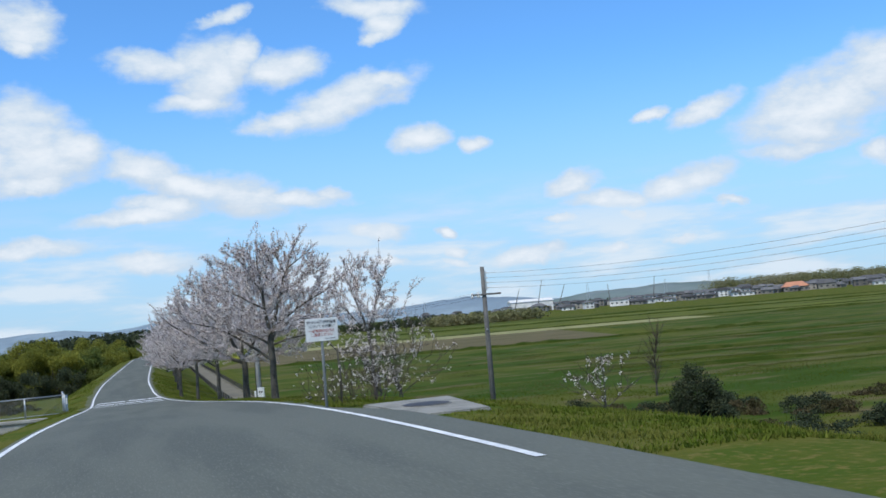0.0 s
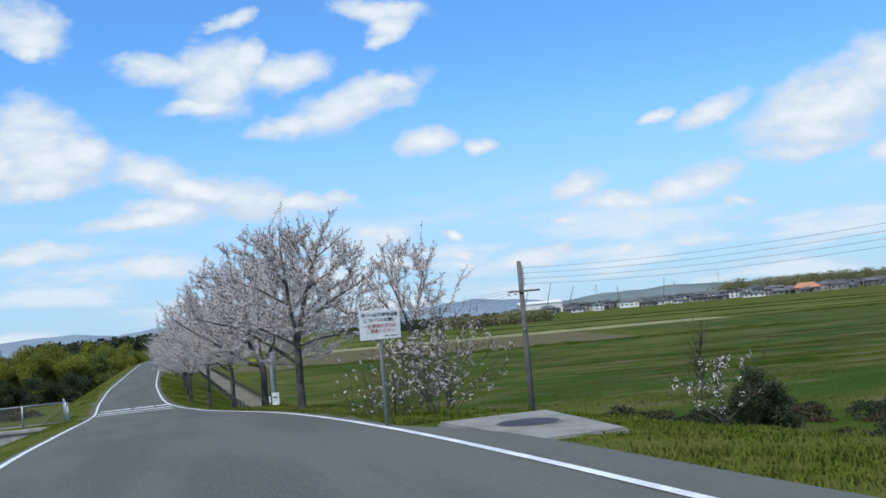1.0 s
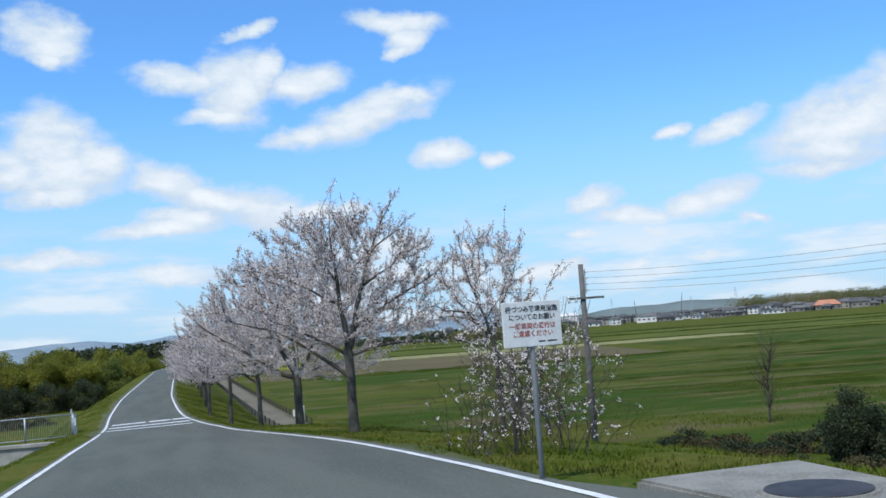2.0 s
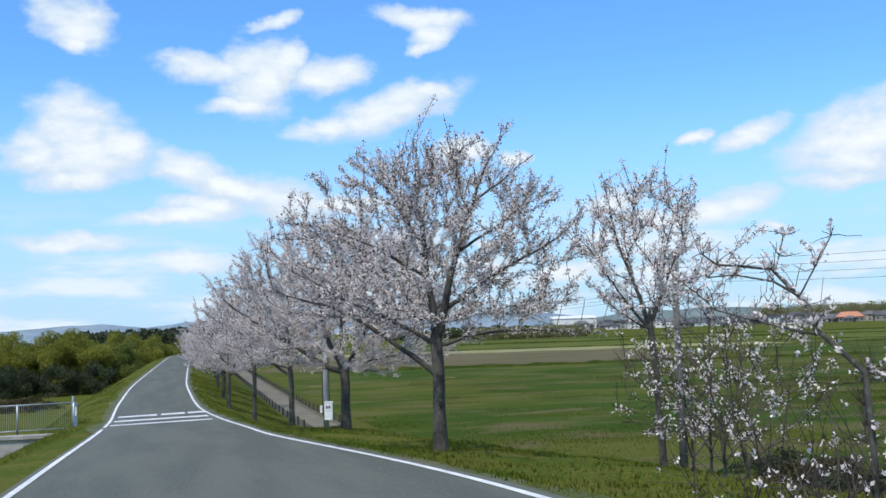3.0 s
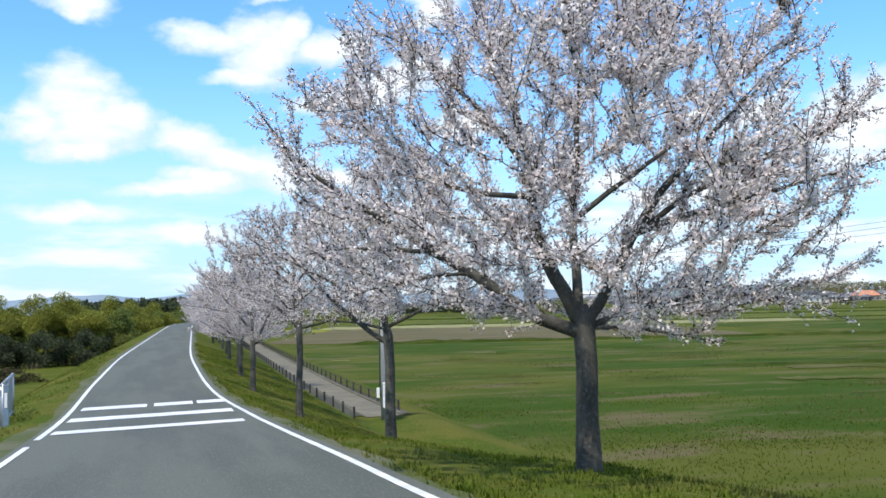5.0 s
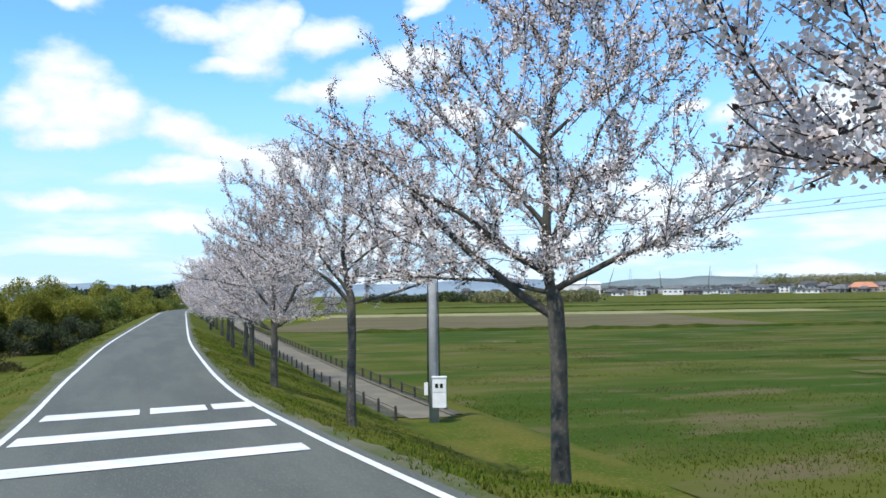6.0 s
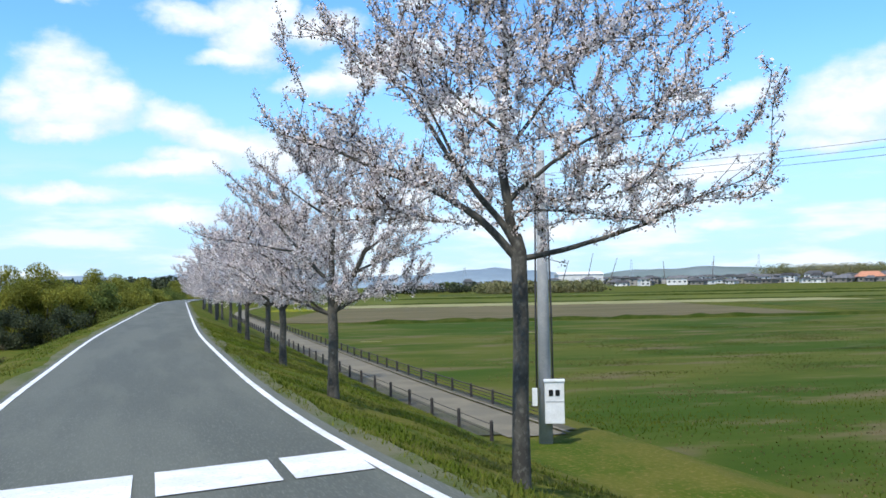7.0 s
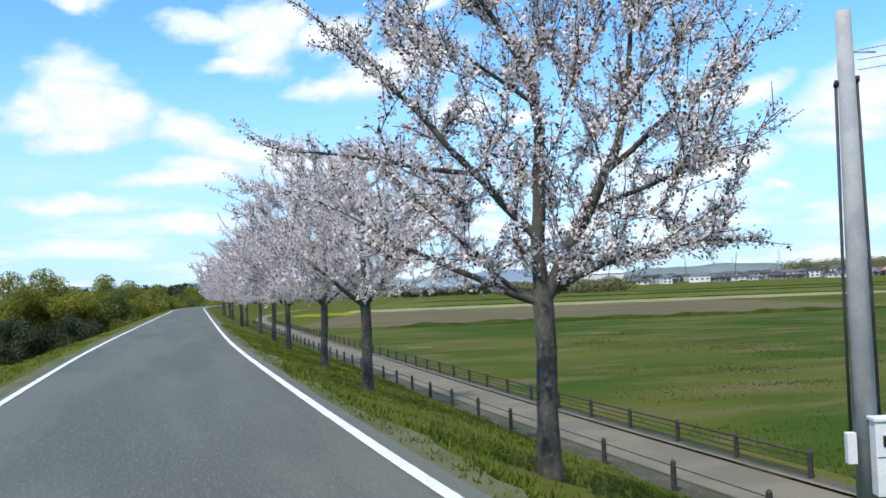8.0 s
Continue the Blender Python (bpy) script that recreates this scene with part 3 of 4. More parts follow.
            for i in range(n + 1):
                u = i / n
                line.append(a * (1 - u) ** 2 + bend * 2 * u * (1 - u) + b * u * u + Vector(rng.normal(0, 0.012, 3)) * (i > 0))
            r0 = min(girth[k] * 0.8, 0.007 + 0.0125 * length)
            radii = [max(0.0045, r0 * (1 - i / n) ** 0.8) for i in range(n + 1)]
            tube_data(line, radii, 5, bv, bf, cap=False)
            note(line, radii)
            twigs(line, length, 0.12, twig_gap, 0.34)
            set_blossom(line, 0.25, 0.075)

    lines = []

    def grow(parent, where, az, c0, c1, length, thick):
        if parent < 0:
            start = top + Vector((0, 0, where)) if where <= 0 or not lines else on_line(lines[0], where / max(0.5, lines[0][-1].z - top.z))[0]
        else:
            start = on_line(lines[parent], where)[0]
        line = arc(start - Vector((0, 0, 0.08 if parent < 0 else 0)), az, c0, c1, length, rng)
        lines.append(line)
        dress(line, length, radius * thick, 10 if thick > 0.4 else 7)

    for spec in limbs:
        grow(*spec)
    if fill:
        branch_out(*fill)
    raw_part("twig_work", bv, bf, TWIG, tree, "fine dark branches and twigs", kind="stuff")
    spots = np.array([tuple(p) for p in spots])
    full = spots[rng.random(len(spots)) < 0.75]
    v, f = clumps(full, 0.0215, 8, rng, 0.031)
    v2, f2 = clumps(spots, 0.019, 2, rng, 0.022)
    ob = new("blossom", fast_mesh("blossom", np.concatenate([v, v2]), np.concatenate([f, f2 + len(v)]), BLOSSOM))
    ob.parent = tree
    tagged(ob, "pale pink cherry blossom", kind="stuff")
    some = spots[rng.random(len(spots)) < min(leafy, 1.0)]
    v, f = clumps(some, 0.02, 1 if leafy <= 1 else 2, rng, 0.028)
    ob = new("young_foliage", fast_mesh("young_foliage", v, f, BUDS))
    ob.parent = tree
    tagged(ob, "reddish brown buds and young leaves", kind="stuff")
    return tree


def spray(seed, n, length, low=22, high=72):
    """Evenly turned limbs, some low and wide, some steep, round one leader."""
    rng = np.random.default_rng(seed)
    out = [(-1, 0.0, rng.uniform(0, 360), 84, 88, length * 1.08, 0.8)]
    for k in range(n):
        c = rng.uniform(low, high)
        out.append((-1, 0.0, 360 * k / n + rng.uniform(-18, 18), c, c + 8, length * rng.uniform(0.8, 1.05), 0.5))
    return out


def on_ground(x, y, turn=0.0, dz=0.0):
    return pose(x, y, gz(x, y) + dz, 0, 0, turn)


cherry_tree(on_ground(4.42, 32.1), 2.95 - gz(4.42, 32.1), 0.105, [
    (-1, 0.0, 164, 84, 97, 3.3, 0.72), (-1, 0.0, -16, 72, 64, 3.7, 0.74), (1, 0.62, 170, 62, 78, 1.3, 0.25), (-1, -0.5, 172, 42, 24, 3.2, 0.5), (0, 0.34, 164, 30, 16, 2.3, 0.32),
    (-1, 0.05, 160, 34, 26, 2.7, 0.4), (-1, 0.05, -16, 10, 8, 2.7, 0.36), (1, 0.16, -12, 30, 42, 2.9, 0.4), (1, 0.42, -22, 36, 24, 1.9, 0.28), (1, 0.66, -16, 40, 34, 1.3, 0.22), (0, 0.5, 160, 52, 46, 2.0, 0.3)],
    11, "blossoming cherry tree with a grey trunk on the grassy bank", (-0.03, 0), 0.74, fill=(440, 2.85, 3.05, 0.1), leafy=1.2)
cherry_tree(on_ground(4.66, 42.3), 2.2 - gz(4.66, 42.3), 0.125, [
    (-1, 0.0, 164, 58, 98, 3.8, 0.72), (-1, -0.05, 166, 24, 58, 4.6, 0.66), (0, 0.5, 164, 44, 32, 2.5, 0.34), (0, 0.42, 164, 4, 34, 2.0, 0.3), (-1, 0.0, -16, 62, 44, 4.0, 0.55), (4, 0.3, -14, 10, 22, 2.9, 0.34),
    (4, 0.3, -20, 34, 30, 2.7, 0.32), (-1, 0.1, 90, 84, 88, 3.6, 0.5), (7, 0.34, -18, 36, 46, 2.7, 0.3), (-1, 0.0, -8, 22, -4, 2.6, 0.3), (1, 0.42, 168, 8, -10, 1.4, 0.24), (-1, 0.0, -22, 4, -14, 1.4, 0.16), (1, 0.3, 176, 2, -4, 1.5, 0.2)],
    12, "densely blossoming cherry tree with a broad vase-shaped crown", (-0.02, 0), 1.0, fill=(660, 3.45, 3.75, -0.1), twig_gap=0.09)
cherry_tree(on_ground(4.24, 50.3), 1.86 - gz(4.24, 50.3), 0.095, [
    (-1, 0.0, 160, 91, 97, 3.7, 0.66), (-1, -0.05, 164, 33, 54, 3.2, 0.56), (0, 0.06, 162, 15, -8, 2.0, 0.3), (0, 0.11, 166, 30, 24, 3.3, 0.42), (0, 0.06, -16, 30, 34, 2.7, 0.42), (0, 0.17, -16, 72, 54, 2.4, 0.34), (0, 0.25, 164, 54, 46, 2.3, 0.34), (0, 0.45, 168, 46, 52, 1.7, 0.26), (0, 0.5, -20, 44, 40, 1.6, 0.26)],
    13, "cherry tree with sparse blossom and a long low limb", (-0.03, 0), 0.66, fill=(280, 2.6, 3.5, 0.3), leafy=1.2)
cherry_tree(on_ground(3.84, 60.1), 1.93 - gz(3.84, 60.1), 0.09, [
    (-1, 0.0, 150, 87, 95, 3.5, 0.7), (-1, -0.02, 164, 52, 22, 3.2, 0.56), (0, 0.03, 162, 62, 34, 3.1, 0.48), (-1, 0.0, -14, 10, 20, 2.8, 0.4), (0, 0.15, -18, 6, 4, 1.4, 0.2), (0, 0.18, -16, 48, 30, 2.3, 0.34), (0, 0.33, -16, 46, 40, 2.0, 0.3), (0, 0.4, 164, 44, 38, 1.9, 0.28), (2, 0.34, 150, 66, 72, 1.6, 0.26)],
    14, "sparsely blossoming cherry tree with a straight grey trunk", (0.02, 0), 0.72, fill=(340, 2.85, 3.2, 0.2), leafy=1.2)
cherry_tree(on_ground(3.33, 68.9), 1.14 - gz(3.33, 68.9), 0.098, [
    (-1, 0.0, 164, 92, 60, 3.7, 0.78), (-1, 0.0, -16, 54, 92, 3.5, 0.7), (-1, 0.0, 164, 18, 22, 2.3, 0.4), (-1, 0.05, 160, 40, 33, 1.8, 0.32), (0, 0.16, 164, 54, 38, 3.2, 0.44), (4, 0.26, 166, 6, 14, 2.0, 0.28), (-1, 0.1, -16, 26, -18, 2.1, 0.3), (1, 0.26, -14, 26, 10, 1.8, 0.3), (1, 0.38, -18, 46, 36, 2.1, 0.32), (1, 0.55, -16, 48, 44, 1.5, 0.26), (0, 0.5, 164, 40, 44, 1.6, 0.26)],
    15, "blossoming cherry tree with forked limbs on the bank", (0.0, 0), 0.74, fill=(350, 2.3, 3.5, 0.15), leafy=1.2)
six = cherry_tree(on_ground(3.65, 79.0), 1.03 - gz(3.65, 79.0), 0.1, [(-1, 0.0, 150, 86, 92, 2.6, 0.7), (-1, 0.0, 20, 40, 30, 2.2, 0.5), (-1, 0.0, 110, 36, 44, 2.2, 0.5), (-1, 0.0, 200, 32, 30, 2.3, 0.55), (-1, 0.0, 290, 42, 40, 2.1, 0.5)], 16, "densely blossoming cherry tree further along the bank", (0.0, 0), 1.0, fill=(420, 2.5, 3.0, 0.0))
seven = cherry_tree(on_ground(4.2, 88.0), 1.0 - gz(4.2, 88.0), 0.1, [(-1, 0.0, 30, 86, 92, 3.0, 0.7), (-1, 0.0, 60, 40, 30, 2.7, 0.5), (-1, 0.0, 150, 36, 44, 2.6, 0.5), (-1, 0.0, 230, 32, 30, 2.7, 0.55), (-1, 0.0, 330, 42, 40, 2.6, 0.5)], 17, "densely blossoming cherry tree further along the bank", (0.05, 0), 1.0, fill=(480, 2.8, 3.4, 0.0))
rng_row = random.Random(5)
for i in range(11):
    y = 97.0 + 9.0 * i
    x = float(road_x(y)) + 4.0 + rng_row.uniform(-0.4, 0.4)
    copy_thing((six, seven)[i % 2], on_ground(x, y, rng_row.uniform(0, 360)))

# young tree and shrubs by the sign
def young_tree():
    z = gz(7.05, 29.4)
    cherry_tree(pose(7.05, 29.4, z), 3.1 - z, 0.05, [(-1, 0.0, 160, 66, 72, 2.3, 0.7), (-1, 0.1, 15, 50, 56, 1.9, 0.6), (-1, 0.0, 185, 46, 54, 1.7, 0.5), (-1, 0.1, 330, 58, 64, 1.5, 0.5), (0, 0.3, 80, 70, 76, 1.3, 0.4), (-1, 0.0, 200, 22, 28, 1.2, 0.4)],
                21, "slender young cherry tree with sparse white blossom", (-0.12, 0), 0.75, group="", fill=(110, 1.35, 2.2, 0.1))
    for x, y, h, length, sd in ((7.4, 27.8, 0.3, 2.2, 22), (7.7, 29.2, 0.4, 2.2, 23), (6.6, 27.0, 0.25, 1.5, 24), (9.69, 19.6, 0.3, 1.1, 25), (6.9, 28.3, 0.3, 1.5, 27)):
        cherry_tree(on_ground(x, y), h, 0.022, spray(sd, 3, length, 30, 72), sd, "wild cherry shrub with thin stems and scattered white blossom", (0, 0), 0.1, group="wild cherry shrubs", fill=(70, length * 0.8, length, 0.1), twig_gap=0.24)


def wild_cherry():
    """A crooked old cherry near the road, with an arching bough, hanging limbs and a thicket of thin twigs."""
    x, y = 4.36, 21.5
    z = gz(x, y)
    rng = np.random.default_rng(91)
    tree = thing("wild_cherry_tree", pose(x, y, z), "crooked wild cherry with bare arching boughs and scattered blossom", "tree")

    def line(pts):
        return [Vector((px - x, py - y, pz - z)) for px, py, pz in pts]
    boughs = [
        [(4.36, 21.5, z - 0.3), (4.39, 21.5, 2.2), (4.36, 21.5, 2.74), (4.23, 21.6, 2.91), (4.15, 21.7, 3.03), (4.17, 21.8, 3.19), (4.15, 21.9, 3.28), (4.12, 22.1, 3.45), (3.94, 22.2, 3.48), (3.81, 22.3, 3.5), (3.69, 22.3, 3.58)],
        [(4.17, 21.85, 3.24), (4.06, 22.0, 3.36), (3.88, 22.2, 3.42), (3.73, 22.3, 3.41)],
        [(4.36, 21.5, 2.72), (4.61, 21.5, 2.78), (4.82, 21.5, 2.85), (4.92, 21.5, 2.98), (4.97, 21.5, 3.13)],
        [(4.36, 21.5, 2.7), (4.6, 21.5, 2.68), (4.85, 21.5, 2.64), (5.04, 21.5, 2.71), (5.15, 21.5, 2.84), (5.24, 21.5, 2.99)],
        [(4.19, 21.9, 3.25), (4.32, 21.9, 3.44), (4.55, 22.0, 3.68)],
        [(4.15, 22.1, 3.45), (4.22, 22.15, 3.55), (4.3, 22.2, 3.7)],
        [(4.17, 21.7, 2.99), (4.08, 21.8, 3.02), (3.91, 22.0, 3.09), (3.71, 22.2, 3.18), (3.64, 22.3, 3.3)]]
    thick = (0.024, 0.011, 0.01, 0.011, 0.007, 0.006, 0.011)
    tv, tf, spots = [], [], []
    for k, (pts, r) in enumerate(zip(boughs, thick)):
        path = line(pts)
        tube_part("trunk" if k == 0 else "bough", path, [max(0.005, r * (1 - 0.75 * i / (len(path) - 1))) for i in range(len(path))], 8, BARK, tree)
        for p in path[2 if k == 0 else 1:]:
            for m in range(5):
                way = Vector(rng.normal(0, 0.55, 3)) + Vector((0, 0, 0.45))
                tw = limb_path(p, way, rng.uniform(0.06, 0.24), 4, rng, 0.25, 0.2)
                tube_data(tw, [0.004, 0.0035, 0.003, 0.0025, 0.002], 3, tv, tf, cap=False)
                spots += [q for q in tw[1:] if rng.random() < 0.3]
    for k in range(70):
        root = Vector((rng.uniform(-0.5, 1.2), rng.uniform(-0.3, 1.6), -0.1))
        tw = limb_path(root, Vector((rng.normal(0, 0.35), rng.normal(0, 0.35), 1)), rng.uniform(0.5, 1.45), 6, rng, -0.3, 0.13)
        tube_data(tw, [0.007, 0.006, 0.005, 0.005, 0.004, 0.003, 0.002], 3, tv, tf, cap=False)
        for p in tw[2:]:
            side = limb_path(p, Vector(rng.normal(0, 1, 3)) + Vector((0, 0, 0.3)), rng.uniform(0.1, 0.4), 3, rng, 0.1, 0.1)
            tube_data(side, [0.004, 0.003, 0.003, 0.002], 3, tv, tf, cap=False)
            spots += [q for q in side[1:] if rng.random() < 0.12]
    raw_part("twig_work", tv, tf, TWIG, tree, "tangle of thin brown twigs", kind="stuff")
    v, f = clumps(np.array([tuple(p) for p in spots]), 0.02, 5, rng, 0.017)
    ob = new("blossom", fast_mesh("blossom", v, f, BLOSSOM))
    ob.parent = tree
    tagged(ob, "scattered white blossom", kind="stuff")


def bare_tree(x, y, h, seed):
    rng = np.random.default_rng(seed)
    tree = thing("bare_tree", on_ground(x, y), "leafless young tree with thin grey twigs", "tree")
    stem = limb_path(Vector((0, 0, -0.2)), Vector((0, 0, 1)), h * 0.7, 8, rng, 0.1, 0.05)
    tube_part("trunk", stem, [0.07 * (1 - i / 10) for i in range(9)], 8, BARK, tree)
    v, f = [], []
    for k in range(90):
        p = stem[rng.integers(2, 9)]
        a = rng.uniform(0, 6.28)
        ln = rng.uniform(0.6, 1.9)
        tw = limb_path(p, Vector((math.cos(a) * 0.6, math.sin(a) * 0.6, 0.9)), ln, 5, rng, 0.2, 0.16)
        tube_data(tw, [0.016, 0.014, 0.012, 0.01, 0.008, 0.005], 3, v, f, cap=False)
    raw_part("twig_work", v, f, TWIG, tree, kind="stuff")


young_tree()
wild_cherry()
bare_tree(31.0, 55.5, 5.4, 4)


# ---- road sign ----
def text_part(words, size, at, mat, parent):
    cu = bpy.data.curves.new("lettering", "FONT")
    cu.body, cu.size, cu.align_x, cu.align_y, cu.extrude = words, size, "CENTER", "CENTER", 0.0006
    cu.offset = 0.0011
    ob = new("lettering", cu)
    ob.parent, ob.matrix_basis = parent, pose(*at, 90, 0, 0)
    cu.materials.append(mat)
    return ob


def build_sign():
    base = gz(3.4, 18.25)
    sign = thing("notice_sign", pose(3.44, 18.25, base, 0, 0, 8), "white notice board with black and red lettering on a grey post", "sign")
    zc = 3.235 - base
    tube_part("post", [(0, 0.03, -0.3), (0, 0.03, 1.0), (0, 0.03, zc + 0.19)], [0.026] * 3, 10, POST_GREY, sign, "grey painted pipe post")
    board = part("board", box(0.62, 0.018, 0.42, (0, 0, zc), 0.006), SIGN_WHITE, sign, "white painted metal board")
    for words, dz, mat in (("桜づつみ管理用道路", 0.135, SIGN_BLACK), ("についてのお願い", 0.062, SIGN_BLACK), ("一般車両の通行は", -0.022, SIGN_RED), ("ご遠慮ください", -0.092, SIGN_RED)):
        text_part(words, 0.062, (0, -0.0105, zc + dz), mat, board)
    for x, w in ((0.09, 0.07), (0.2, 0.1)):
        part("small_print", box(w, 0.002, 0.012, (x, -0.0105, zc - 0.165)), SIGN_BLACK, board)


build_sign()


# ---- poles and wires ----
def boxed_pole():
    x, y = 8.74, 71.5
    base = gz(x, y)
    top = 4.7 - base
    pole = thing("service_pole", pose(x, y, base, 0, 0, -20), "grey concrete service pole with a white meter box", "pole")
    tube_part("pole_shaft", [(0, 0, -0.3), (0, 0, top * 0.5), (0, 0, top)], [0.165, 0.135, 0.1], 16, POLE_CONCRETE, pole)
    for z in (1.9, 3.3, 4.7, 6.0):
        tube_part("band", [(0, 0, z), (0, 0, z + 0.05)], [0.155 - 0.009 * z] * 2, 16, STEEL, pole, "steel clamp band")
    for sx, hi in ((-0.19, top - 1.0), (0.19, top - 0.95)):
        tube_part("conduit", [(sx, 0.02, 0.9), (sx * 0.95, 0.02, hi * 0.5), (sx * 0.72, 0.02, hi)], [0.022] * 3, 8, CABLE, pole, "dark cable conduit")
        tube_part("conduit_cap", [(sx * 0.72, 0.02, hi), (sx * 0.72, -0.03, hi + 0.06)], [0.035, 0.03], 8, CABLE, pole)
    zc = -1.12 - base
    body = part("meter_box", box(0.44, 0.24, 0.96, (0.2, -0.29, zc), 0.015), WHITE_BOX, pole, "white enamelled meter box")
    part("box_hood", box(0.48, 0.28, 0.05, (0.2, -0.29, zc + 0.49), 0.01), WHITE_BOX, body)
    for sx in (0.12, 0.27):
        part("meter_window", box(0.1, 0.012, 0.14, (sx, -0.414, zc + 0.22), 0.003), DARK_GLASS, body, "dark glass meter window")
    part("box_seam", box(0.4, 0.008, 0.008, (0.2, -0.413, zc + 0.02)), CABLE, body)
    part("side_box", box(0.12, 0.14, 0.4, (-0.24, -0.12, zc + 0.1), 0.01), WHITE_BOX, pole, "narrow grey junction box")
    tube_part("steel_bracket", [(0.05, 0, top - 0.55), (0.35, -0.12, top - 0.6)], [0.012] * 2, 6, STEEL, pole)


def utility_pole(x, y, top, label, turn):
    base = gz(x, y)
    h = top - base
    pole = thing("utility_pole", pose(x, y, base, 0, 0, turn), label, "pole", "utility poles")
    tube_part("pole_shaft", [(0, 0, -0.3), (0, 0, h * 0.5), (0, 0, h)], [0.15, 0.13, 0.105], 12, POLE_DARK, pole)
    part("crossarm", box(1.5, 0.08, 0.09, (0.1, -0.13, h - 1.4), 0.008), POLE_DARK, pole, "short crossarm")
    for sx in (-0.6, -0.3):
        tube_part("insulator", [(sx, -0.13, h - 1.56), (sx, -0.13, h - 1.5), (sx, -0.13, h - 1.28)], [0.05, 0.06, 0.03], 8, WALL_WHITE, pole, "pale porcelain insulator")
    part("rack", box(0.05, 0.05, 1.0, (0.14, 0, h - 0.7), 0.005), STEEL, pole)
    for k in range(4):
        tube_part("spool", [(0.17, 0, h - 0.32 - 0.25 * k), (0.26, 0, h - 0.32 - 0.25 * k)], [0.035, 0.035], 8, WALL_WHITE, pole, "spool insulator")
    tube_part("guy_lug", [(0, -0.12, h * 0.62), (0, -0.2, h * 0.62)], [0.05, 0.04], 6, STEEL, pole)


boxed_pole()
utility_pole(17.35, 47.55, 5.6, "dark utility pole standing at the edge of the green field", -20)
utility_pole(25.3, 27.0, 5.65, "dark utility pole beyond the bank, carrying four wires", -20)


def wires(a, b, sag, label, count=4, gap=0.25, thick=0.007):
    run = thing("overhead_wires", (0, 0, 0), label, "wires", "overhead wires")
    for k in range(count):
        p, q = Vector(a) - Vector((0, 0, gap * k)), Vector(b) - Vector((0, 0, gap * k))
        pts = [p.lerp(q, s) - Vector((0, 0, sag * 4 * s * (1 - s))) for s in np.linspace(0, 1, 14)]
        tube_part("wire", pts, [thick] * 14, 4, CABLE, run)


wires((17.5, 47.5, 5.28), (25.45, 27.0, 5.33), 0.35, "four black overhead wires between two utility poles")
wires((25.45, 27.0, 5.33), (33.4, 6.5, 5.4), 0.35, "four black overhead wires running on past the field")
wires((8.85, 71.4, 4.15), (17.3, 47.5, 4.35), 0.4, "thin black overhead wires from the service pole", 3, 0.13, 0.005)


# ---- metal railing on the river side ----
def railing(points, height, label, level=-0.14):
    fence = thing("metal_railing", (0, 0, 0), label, "railing")
    pts = [Vector((x, y, level)) for x, y in points]
    for p in pts:
        tube_part("post", [p - Vector((0, 0, 0.1)), p + Vector((0, 0, height))], [0.035, 0.035], 8, STEEL, fence)
    for h, r in ((height - 0.03, 0.03), (0.12, 0.022)):
        tube_part("rail", [p + Vector((0, 0, h)) for p in pts], [r] * len(pts), 8, STEEL, fence)
    for p, q in zip(pts, pts[1:]):
        n = int((q - p).length / 0.07)
        v, f = [], []
        for i in range(1, n):
            c = p.lerp(q, i / n)
            tube_data([c + Vector((0, 0, 0.12)), c + Vector((0, 0, height - 0.03))], [0.006, 0.006], 3, v, f, cap=False)
        raw_part("mesh_panel", v, f, STEEL, fence, "thin upright wires", kind="stuff")


railing([(-3.1, 55.4), (-5.0, 55.2), (-6.9, 55.0), (-8.8, 54.8), (-10.7, 54.6)], 1.06, "galvanised metal railing on a culvert headwall")
railing([(-3.15, 55.5), (-3.3, 57.5), (-3.45, 59.5)], 1.06, "galvanised metal railing along the verge")


def marker_post():
    m = thing("marker_post", pose(-3.02, 55.25, -0.14), "blue-grey marker post with a white reflector", "post")
    part("post_body", box(0.12, 0.05, 1.08, (0, 0, 0.5), 0.01), MARKER_BLUE, m)
    part("reflector", box(0.06, 0.012, 0.32, (0, -0.03, 0.72), 0.003), WALL_WHITE, m, "white reflector strip")


MARKER_BLUE = material("marker_blue", (0.16, 0.22, 0.28), (0.13, 0.18, 0.23), 3, 4, 30, 0.5)
marker_post()


def headwall():
    wall = thing("culvert_headwall", pose(-6.9, 55.05, -0.14, 0, 0, -6), "weathered concrete culvert wall on the river-side slope", "wall")
    part("coping", box(8.2, 0.42, 0.14, (0, 0, -0.07), 0.015), CONCRETE, wall)
    part("wall_body", box(8.0, 0.3, 5.0, (0, 0.02, -2.64)), CONCRETE, wall)


headwall()


# ---- shrubs, thickets and woods ----
def leaf_lump(rng, w, d, h, count, size, lumps):
    """Leaf quads gathered in many small lumps on an uneven mound."""
    cs = []
    while len(cs) < lumps:
        u = rng.uniform(-1, 1, 3)
        if u[2] > -0.85 and 0.15 < (u ** 2).sum() < 1.0:
            cs.append((u[0] * w, u[1] * d, (u[2] * 0.5 + 0.46) * h * rng.uniform(0.85, 1.1)))
    cs = np.array(cs)
    pick = rng.integers(0, lumps, count)
    way = rng.normal(0, 1, (count, 3))
    way *= (1.75 * rng.random(count) ** 0.45 / np.linalg.norm(way, axis=1))[:, None]
    p = cs[pick] + way * np.array((w, d, h * 0.5)) * 0.16
    p[:, 2] = np.maximum(p[:, 2], 0.02)
    return clumps(p, size, 1, rng, 0.01)


